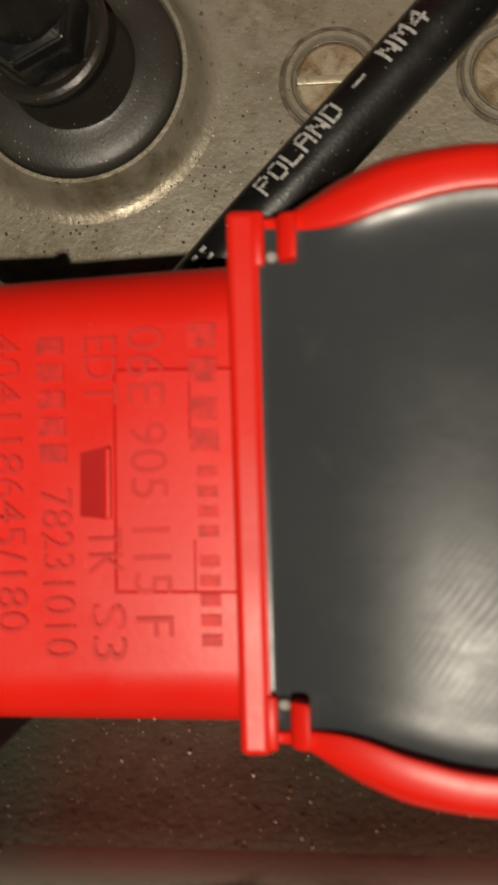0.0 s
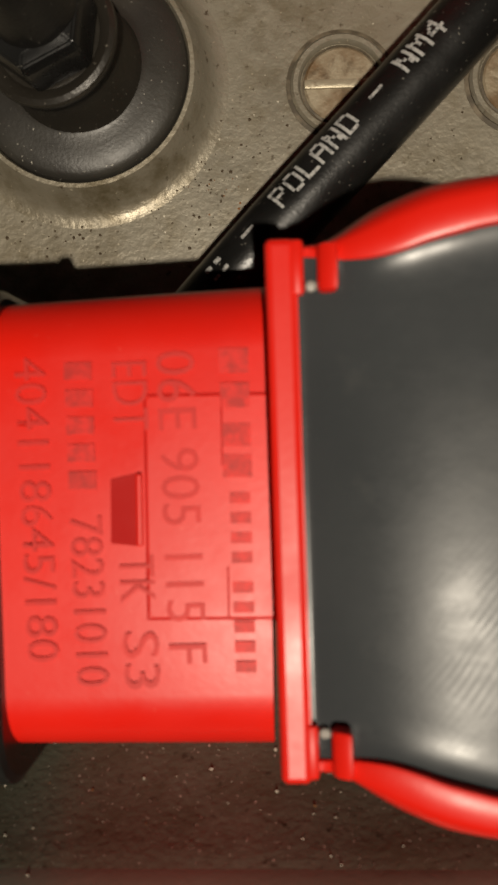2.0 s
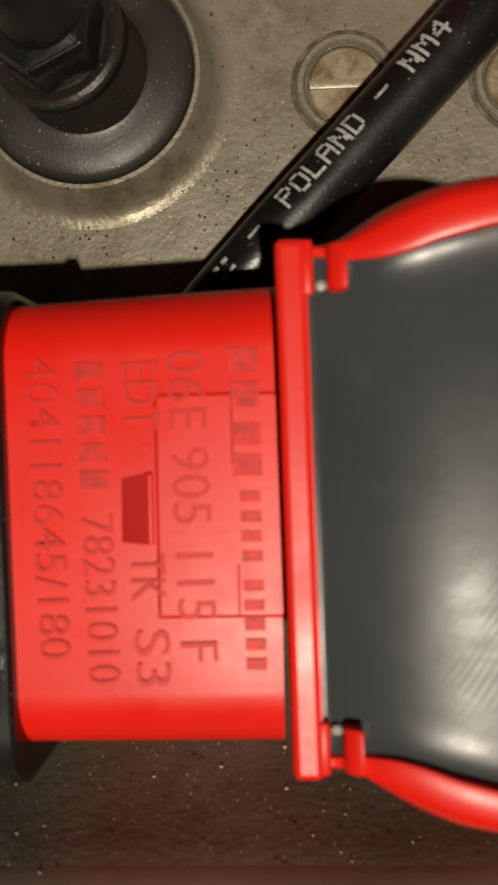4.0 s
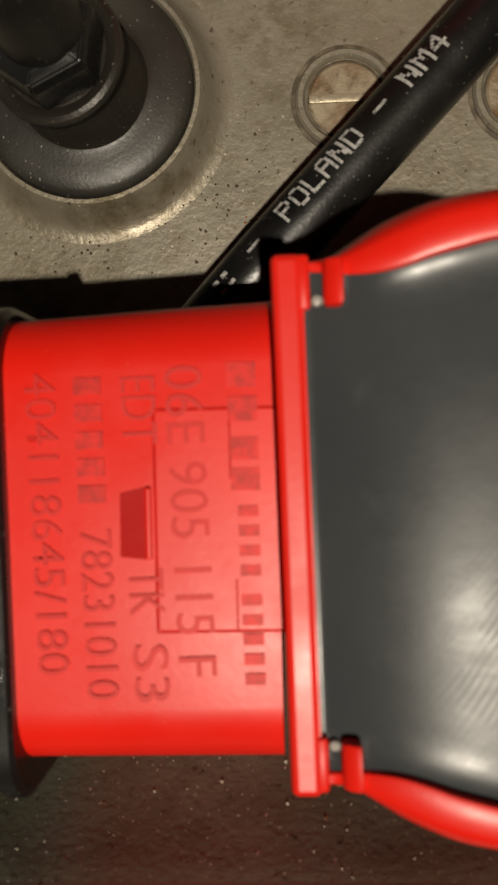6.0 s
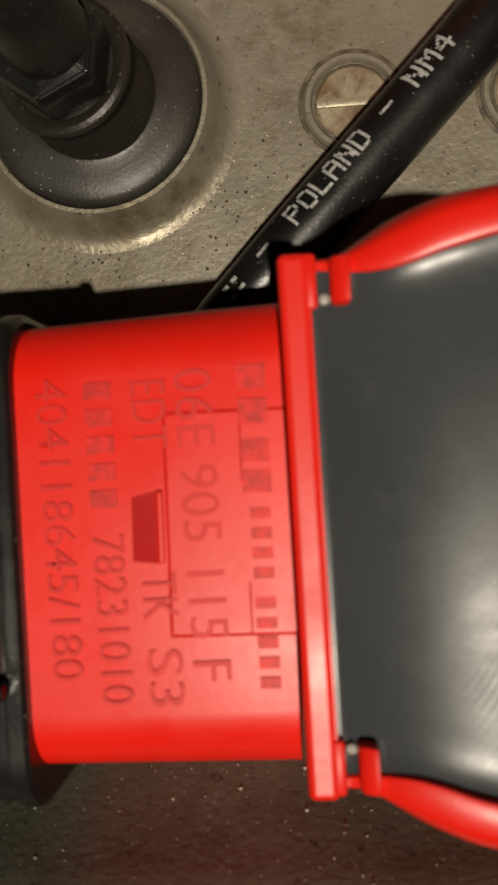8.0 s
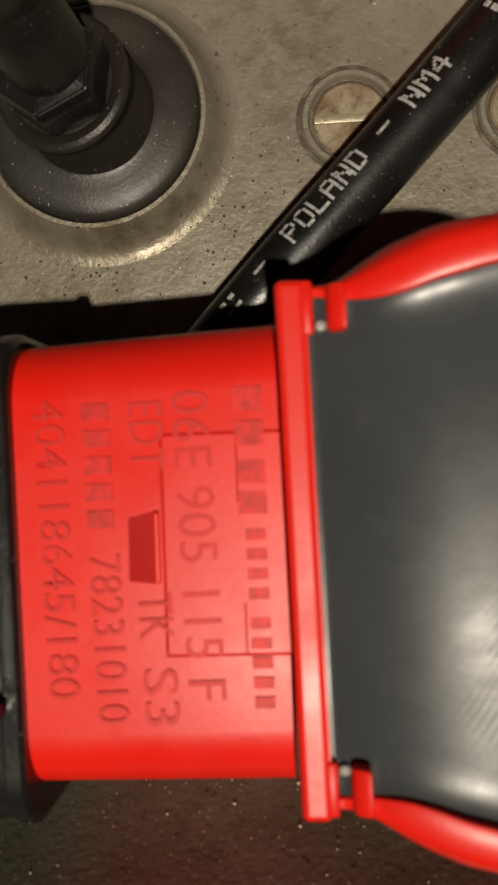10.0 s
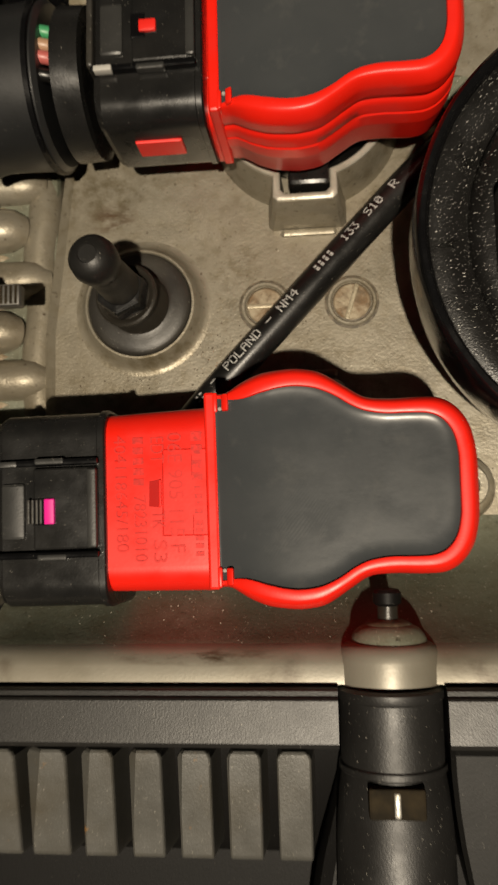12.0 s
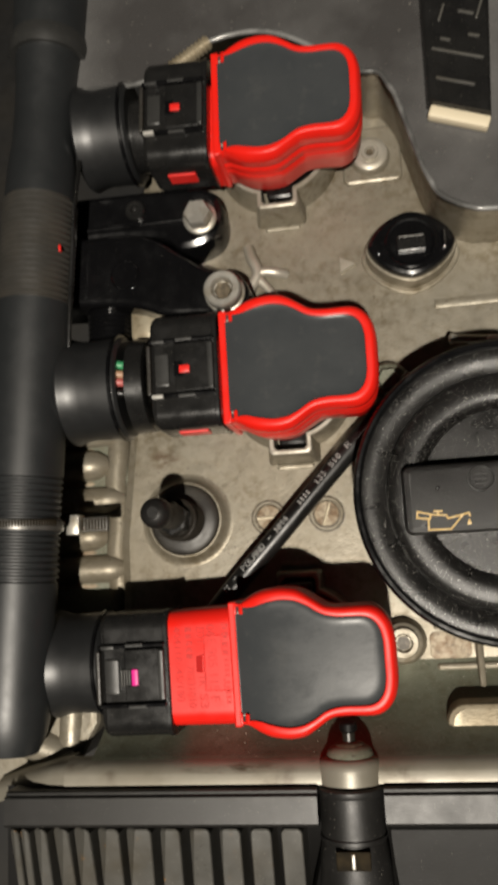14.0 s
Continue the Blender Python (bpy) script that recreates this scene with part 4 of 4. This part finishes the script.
conduit_piece(-25, 26, [9, 11, 11.9, 12.2] + [12.2] * 8, "smooth_length")
conduit_piece(60, 117, [12.2] * 8, "smooth_length")
conduit_piece(153, 205, [12.0, 11.6, 10.6, 10.4, 10.6, 11.4], "smooth_length")
conduit_piece(26, 60, [12.2 if i % 4 in (0, 1) else 11.5 for i in range(68)], "corrugated_length")
conduit_piece(117, 153, [12.5 if i % 4 in (0, 1) else 11.7 for i in range(72)], "corrugated_length", RIBBED)
conduit_piece(205, 212, [13, 13.6, 13.6, 13], "band", LEVER)
conduit_piece(212, 260, [12.6, 13, 13, 13], "smooth_length")
bm = bmesh.new()
box(bm, CX(134) + 10.6, CX(134) + 11.4, 132, 134, 37.5, 39, 0.2)
part("red_mark", bm, TAB_RED, conduit, "small red mark")
wire = thing("thin_cable", (0, 0, 0), "thin black cable running beside the conduit", "cable")
bm = bmesh.new()
sweep(bm, smooth_line([(-48.6, 168, 30), (-50.3, 150, 32), (-51.6, 130, 32), (-52.8, 112, 32), (-54.2, 98, 30), (-57, 86, 24)], 6), 0.8, 10)
part("sheath", bm, RUBBER, wire)
clamp = thing("hose_clamp", (0, 0, 0), "narrow worm-drive clamp round the conduit with a steel screw", "hose clamp")
bm = bmesh.new()
sweep(bm, [(CX(42.9 + i), 42.9 + i, 31) for i in range(4)], [12.9, 13.1, 13.1, 12.9], 40)
part("band", bm, CLAMP_STEEL, clamp)
for i in range(40):
    a = radians(14 + 4 * i)
    # slots are thin dark plates, shade painted in
    bm = bmesh.new()
    box(bm, -0.25, 0.25, -1.0, 1.0, -0.1, 0.1, 0, m=mm_pose(CX(44.4) + 13.1 * math.cos(a), 44.4, 31 + 13.1 * math.sin(a), 0, 90 - math.degrees(a), 0))
    part("band_slot", bm, HOLE_SHADE, clamp)
part("screw_head", B(-60.4, -55.6, 41.0, 47.6, 14.6, 20.6, bev=0.6), STEEL, clamp)
bm = bmesh.new()
box(bm, -56.2, -46.8, 41.8, 46.6, 14.4, 17.8, 0.5)
part("screw_housing", bm, CLAMP_STEEL, clamp)
for k in range(8):
    part("housing_slot", B(-55.6 + 1.1 * k, -55.0 + 1.1 * k, 42.2, 46.2, 17.4, 17.95, bev=0.05), HOLE_SHADE, clamp)


# ---- cast ribs beside the cover ----
mani = thing("ribbed_casting", (0, 0, 0), "pale ribbed metal casting beside the valve cover", "casting")
bm = bmesh.new()
box(bm, -130, -46, 10, 86, -60, -4.2, 1.6)
part("base", bm, ALU_DIRTY, mani)
for y, r, x1, z in ((66.7, 5.6, -54.5, -3.4), (54.1, 4.8, -48.6, -4.2), (41.3, 5.4, -55.5, -3.4), (29.5, 5.0, -48.6, -4.2), (78, 4.6, -50, -4)):
    bm = bmesh.new()
    sweep(bm, [(-110, y, z), (x1 - 6, y, z), (x1 - 2.6, y, z - 0.2), (x1 - 0.8, y, z - 1.2), (x1, y, z - 2.8)], [r, r, r * 0.94, r * 0.72, r * 0.3], 24)
    part("rib", bm, ALU, mani)
bm = bmesh.new()
sweep(bm, smooth_line([(-51.0, 8, -9), (-50.4, 20, -6.6), (-51.2, 34, -6.2), (-50.2, 47, -6.6), (-51.0, 60, -6.2), (-50.0, 72, -6.8), (-50.6, 86, -9)], 6), 4.4, 18)
part("edge_bar", bm, ALU, mani)
for y in (23.6, 35.4, 47.8, 60.2, 72.4):
    bm = bmesh.new()
    sweep(bm, [(-100, y, -6.6), (-60, y, -6.6), (-55, y, -6.8)], [2.6, 2.6, 2.2], 12)
    part("web", bm, RUSTY, mani, "grimy web between the ribs")
corner = thing("corner_casting", (0, 0, 0), "pale rough metal casting below the conduit's end", "casting")
bm = bmesh.new()
slab(bm, [(-130, -42), (-86, -38.5), (-72, -32.6), (-62, -32.6), (-57.5, -30), (-54.5, -24), (-52, -20), (-52, -8), (-62, 8), (-130, 12)], -40, 17, 2.5)
part("base", bm, ALU, corner)
for pts, rr in (([(-118, -22, 15), (-96, -23, 15.6), (-76, -25, 15.6), (-62, -31, 14)], 5.6), ([(-72, -2, 12), (-71, -14, 15.4), (-72, -29, 15)], 3.0), ([(-60, 0, 10), (-60.5, -10, 14.6), (-62, -27, 14.6)], 4.4)):
    bm = bmesh.new()
    sweep(bm, smooth_line(pts, 6), rr, 14)
    part("rib", bm, ALU, corner)
part("foot", B(-44, -24, -26, -19, -3, 6, bev=1.4), ALU, corner)

# ---- black air duct along the front, with fins and a pipe ----
duct = thing("front_duct", (0, 0, 0), "black grained plastic air duct with a row of dusty fins", "air duct")
bm = bmesh.new()
profile_bar(bm, [(-35.3, 10), (-35.3, 36.2), (-35.6, 36.9), (-36.4, 37.0), (-36.6, 37.9), (-37.0, 38.2), (-44.2, 38.5), (-45.0, 38.1), (-45.2, 36), (-45.2, 10)], -74, 19.3)
part("ledge", bm, BLACK_GRAIN, duct, angle=14)
bm = bmesh.new()
profile_bar(bm, [(-35.3, 10), (-35.3, 36.2), (-35.6, 36.9), (-36.4, 37.0), (-36.6, 37.9), (-37.0, 38.2), (-44.2, 38.5), (-45.0, 38.1), (-45.2, 36), (-45.2, 10)], 38.0, 160)
part("ledge", bm, BLACK_GRAIN, duct, angle=14)
bm = bmesh.new()
profile_bar(bm, [(-35.3, 8), (-35.3, 26.4), (-45.2, 26.4), (-45.2, 8)], 19.2, 38.1)
part("saddle", bm, BLACK_FLAT, duct)
bm = bmesh.new()
slab(bm, [(-76, -35.5), (-73.2, -35.5), (-73, -60), (-70.5, -72), (-67, -90), (-65, -112), (-78, -112), (-76.5, -84)], 5, 29, 1.2)
part("end_cheek", bm, BLACK_FLAT, duct)
bm = bmesh.new()
profile_bar(bm, [(-45.2, 12), (-45.2, 26), (-67, 20), (-70, 17), (-120, 12), (-120, 2)], -73, 62)
part("recess", bm, BLACK_FLAT, duct)
# its edge flares away from the pipe
bm = bmesh.new()
rings = []
for y, z in [(-45.4, 35.0), (-46.6, 35.8)] + [(-50 - 6 * i, 35.5 - 0.56 * i) for i in range(11)]:
    f = max(-44.5 - y, 0) / 63
    edge = 38.3 + 17 * f * f
    rings.append([(edge, y, 12), (edge, y, z - 0.8), (edge + 0.8, y, z), (160, y, z), (160, y, 12)])
loops(bm, rings)
part("side_panel", bm, PANEL, duct)
# left, right, ridge, foot left, foot right of each fin; towards the end they narrow and twist
fins = [(10 - 8.9 * k, 15.5 - 8.9 * k, 10 - 8.4 * k, 9.9 - 8.9 * k, 15.3 - 8.9 * k) for k in range(5)]
fins += [(-36.1, -28.7, -32.8, -35.6, -29.0), (-44.9, -38.5, -41.4, -44.0, -38.2), (-52.6, -47.5, -48.1, -51.0, -46.4), (-59.0, -54.1, -54.8, -56.8, -53.0),
         (-64.8, -61.0, -61.7, -63.3, -60.2), (-68.9, -66.5, -67.2, -67.5, -66.0), (-72.0, -69.8, -70.4, -70.7, -69.2)]
for left, right, crest, foot, foot_right in fins:
    left, right, crest, foot, foot_right = left - 1.8, right - 1.1, crest - 1.6, foot - 1.8, foot_right - 1.1
    ridge = crest - left
    rings = []
    for y, inset, drop in ((-46.0, 1.5, 1.2), (-46.15, 0.95, 0.35), (-46.6, 0.4, 0.05), (-47.4, 0, 0), (-52, 0, 0), (-58, 0, 0), (-62, 0, 0), (-65.2, 0, 0), (-65.9, 0.05, 0.3), (-66.2, 0.2, 1.2), (-66.9, 0.1, 9)):
        f = min((-46 - y) / 20, 1)
        a, b, c = left + (foot - left) * f + inset, right + (foot_right - right) * f - inset, crest + (foot - crest) * f
        z = 36.4 - 4.4 * f - drop
        za = z - (0.55 * ridge * (1 - f) if ridge > 0.3 else 0)
        c = min(max(c, a + 0.5), b - 1.0)
        rings.append([(a - 0.3, y, 15), (a, y, za - 0.7), (a + 0.15, y, za - 0.2), (a + 0.4, y, za), (c, y, z), (b - 0.4, y, z), (b - 0.15, y, z - 0.2), (b, y, z - 0.7), (b + 0.4, y, 15)])
    bm = bmesh.new()
    loops(bm, rings)
    part("fin", bm, GREY_FIN, duct, "dusty grey fin", angle=18)
AX = 28.6
pipe = thing("duct_pipe", (0, 0, 0), "round black plastic pipe socket crossing the duct, worn shiny", "pipe")
ALONG = mm_pose(AX, 0, 31.5, 90, 0, 0)
bm = bmesh.new()
lathe(bm, [(8.6, 35.5), (9.4, 35.8), (9.4, 37.2), (9.1, 37.6), (9.1, 48.2), (9.5, 48.5), (9.5, 49.5), (9.2, 49.8)], n=56, m=ALONG)
part("socket", bm, PIPE, pipe)
bm = bmesh.new()
lathe(bm, [(9.1, 49.6), (9.6, 53), (10.2, 60), (10.4, 68), (10.7, 80), (11.5, 110)], n=56, m=ALONG)
part("skirt", bm, PIPE, pipe)
bm = bmesh.new()
slab(bm, [(p.x, p.y) for p in smooth_line([(19.8, -46, 0), (18.8, -52, 0), (16.8, -60, 0), (14.8, -68, 0), (12.6, -82, 0), (10.6, -110, 0)], 6)] + [(34, -110), (34, -46)], 8, 29, 3.0)
part("flare", bm, BLACK_FLAT, pipe, "dark flared foot of the pipe")
# solid block, dark as the shaded opening it stands for
part("window", B(AX - 4.7, AX + 4.7, -55.4, -50.3, 36, 42.0, bev=0.5), HOLE_SHADE, pipe)
part("window_rib", B(AX - 0.6, AX + 0.6, -55.0, -50.8, 38, 42.4, bev=0.4), STEEL, pipe)
boss = thing("pipe_boss", (0, 0, 0), "low cast aluminium boss with a small dark-capped pin", "boss")
bm = bmesh.new()
ACROSS = mm_pose(AX + 0.2, 0, 28.6, 90, 0, 0)
lathe(bm, [(6.0, 28.0), (7.8, 28.2), (8.9, 28.8), (9.5, 29.8), (9.7, 31.0), (9.7, 35.4)], n=56, m=mm_pose(AX, 0, 28.4, 90, 0, 0))
part("body", bm, RAIL, boss, angle=60)
bm = bmesh.new()
lathe(bm, [(3.0, 25.0), (4.4, 25.2), (5.6, 25.8), (6.4, 26.6), (6.9, 27.6), (7.1, 28.6), (7.3, 30)], n=48, m=ACROSS)
# darker metal for both the grime and the shade on the dome
part("dome", bm, ALU_DIRTY, boss, "grimy dome, darkened for its shade", angle=60)
bm = bmesh.new()
lathe(bm, [(4.4, 25.4), (4.2, 24.9), (3.2, 24.5), (2.2, 24.2)], n=32, m=ACROSS)
part("grime_ring", bm, GRIME, boss, "oily grime round the pin", angle=60)
bm = bmesh.new()
lathe(bm, [(1.9, 25.0), (1.8, 21.4)], n=24, m=ACROSS)
part("pin", bm, COLLAR, boss)
bm = bmesh.new()
lathe(bm, [(2.0, 21.8), (2.6, 21.3), (2.6, 19.4), (2.1, 18.8), (0.2, 18.8)], n=24, m=ACROSS)
part("pin_cap", bm, BLACK_FLAT, boss, "black pin cap")

sleeve = thing("ribbed_sleeve", (0, 0, 0), "short pale ribbed cable sleeve behind a plug", "sleeve")
bm = bmesh.new()
sweep(bm, [(-16 + i * 0.33, 194.4 + i * 0.2, 31) for i in range(44)], [2.7 if i % 4 in (0, 1) else 2.2 for i in range(44)], 18)
part("tube", bm, ALU_BRIGHT, sleeve)

# ---- rod, smoked cover and badge at the far side ----
rod = thing("sleeved_rod", (0, 0, 0), "thin steel rod with a white sleeve lying by the oil cap", "rod")
bm = bmesh.new()
sweep(bm, [(69.6, 98.3, 9), (70.4, 98.2, 9), (72, 98.0, 9), (100, 94.7, 9)], [1.0, 2.0, 1.5, 1.5], 16)
part("shaft", bm, STEEL, rod)
bm = bmesh.new()
sweep(bm, [(81.5, 95.9, 9), (82, 95.8, 9), (140, 89.2, 9)], [2.0, 2.6, 2.6], 16)
part("sleeve", bm, WHITE, rod)
sheet = thing("smoked_cover", (0, 0, 0), "smoked see-through plastic cover with a rolled lip", "plastic cover")
EDGE = smooth_line([(-58, 192, 30), (-45, 192.4, 30), (-28, 192.2, 30), (-16, 194.8, 30), (-2, 203.6, 30), (18, 204, 30), (37, 193, 30), (47, 185.2, 30), (53.2, 183.5, 30), (56.4, 178, 30), (58.6, 172.5, 30),
                    (63.7, 152.4, 30), (66.9, 143.4, 30), (69.5, 139, 30), (77.5, 134.2, 30), (86, 132.7, 30), (120, 132, 30)], 6)
bm = bmesh.new()
slab(bm, [(p.x, p.y) for p in EDGE] + [(120, 260), (-58, 260)], 29, 30.4, 0.4)
part("panel", bm, SMOKE, sheet)
bm = bmesh.new()
sweep(bm, [(p.x, p.y, 30.2) for p in EDGE], 0.9, 12)
part("lip", bm, LIP, sheet, "pale rolled lip")
# the casting rises in a wall to the cover
bm = bmesh.new()
along_wall(bm, [p + Vector((0.8, 0.6, 0)) for p in EDGE[34:]], -2, 28.9, 3.0)
part("rear_wall", bm, ALU, cover, "upright cast wall under the smoked cover")
badge = thing("badge_block", (0, 0, 0), "dark raised block with embossed strokes and a pale edge", "badge")
bm = bmesh.new()
slab(bm, [(67.3, 168), (86.2, 161.2), (89, 199), (90, 245), (69, 245)], 30.5, 36, 1.2)
part("block", bm, BLACK, badge)
bm = bmesh.new()
box(bm, 0, 19.2, 0, 4.1, 30.5, 34.4, 0.8, m=mm_pose(67.0, 163.8, 0, 0, 0, -20.6))
part("edge_strip", bm, IVORY, badge, "ivory edge strip")
for x, y, wx, wy in ((69.9, 184.6, 16.4, 0.8), (70.4, 174.6, 12.2, 0.8), (72.7, 187.6, 3.4, 0.8), (81.3, 187.6, 3.6, 0.8), (72.6, 194, 0.8, 6), (79, 196, 5, 0.8), (84, 193, 0.8, 7)):
    bm = bmesh.new()
    box(bm, 0, wx, 0, wy, 35.8, 36.5, 0.2, m=mm_pose(x, y, 0, 0, 0, -20))
    part("emboss", bm, GREY_FIN, badge)


# ---- grit lying on the casting ----
def grit(name, spots, size, material, label, seed):
    """Loose irregular grains; spots are (x, y, spread x, spread y, ground height at y, number)."""
    rng = random.Random(seed)
    verts, faces = [], []
    for cx, cy, sx, sy, height, count in spots:
        for _ in range(count):
            x, y = rng.gauss(cx, sx), rng.gauss(cy, sy)
            r = size * (0.35 + rng.random() ** 2)
            z, n, turn = height(y), len(verts), rng.random() * 6.3
            for k in range(5):
                q = r * (0.7 + 0.6 * rng.random())
                verts.append(((x + q * math.cos(turn + k * 1.257)) * MM, (y + q * math.sin(turn + k * 1.257)) * MM, (z - 0.15 * r) * MM))
            verts.append(((x + 0.3 * r) * MM, y * MM, (z + 0.8 * r) * MM))
            faces += [(n + k, n + (k + 1) % 5, n + 5) for k in range(5)]
    me = bpy.data.meshes.new(name)
    me.from_pydata(verts, [], faces)
    me.materials.append(material)
    return tagged(new(name, me), label, "grit", kind="stuff")


def deck_height(y):
    return 0.0


def flank_height(y):
    for (y0, z0), (y1, z1) in zip(yz[1:], yz[2:]):
        if y1 <= y <= y0 and y1 < y0:
            return z0 + (z1 - z0) * (y0 - y) / (y0 - y1)
    return 33.0


GRIT_DARK = surface("dark_brown_grit", (0.06, 0.04, 0.022), 0.7, rough_var=0)
GRIT_PALE = surface("pale_sand_grit", (0.6, 0.55, 0.45), 0.5, rough_var=0)
GRIT_RUST = surface("rusty_grit", (0.22, 0.09, 0.03), 0.7, rough_var=0)
grit("dark_grit", [(-10, 31, 4, 3, deck_height, 70), (-28, 28, 5, 1.6, deck_height, 45), (-6, 37, 3, 4, deck_height, 40), (-36, 38, 3, 9, deck_height, 40), (12, 41, 5, 3, deck_height, 25), (58, 1, 6, 4, deck_height, 30)],
     0.2, GRIT_DARK, "dark brown grit scattered on the cover", 3)
grit("pale_grit", [(-15, -22, 14, 3, flank_height, 110), (20, -24, 14, 3, flank_height, 70), (-8, 33, 6, 5, deck_height, 40), (10, 45, 8, 6, deck_height, 25)], 0.13, GRIT_PALE, "pale sand grains caught on the casting", 5)
grit("rusty_grit", [(-8, 32, 4, 3, deck_height, 22), (-18, -22, 10, 3, flank_height, 14)], 0.17, GRIT_RUST, "few rusty crumbs lying on the casting", 8)
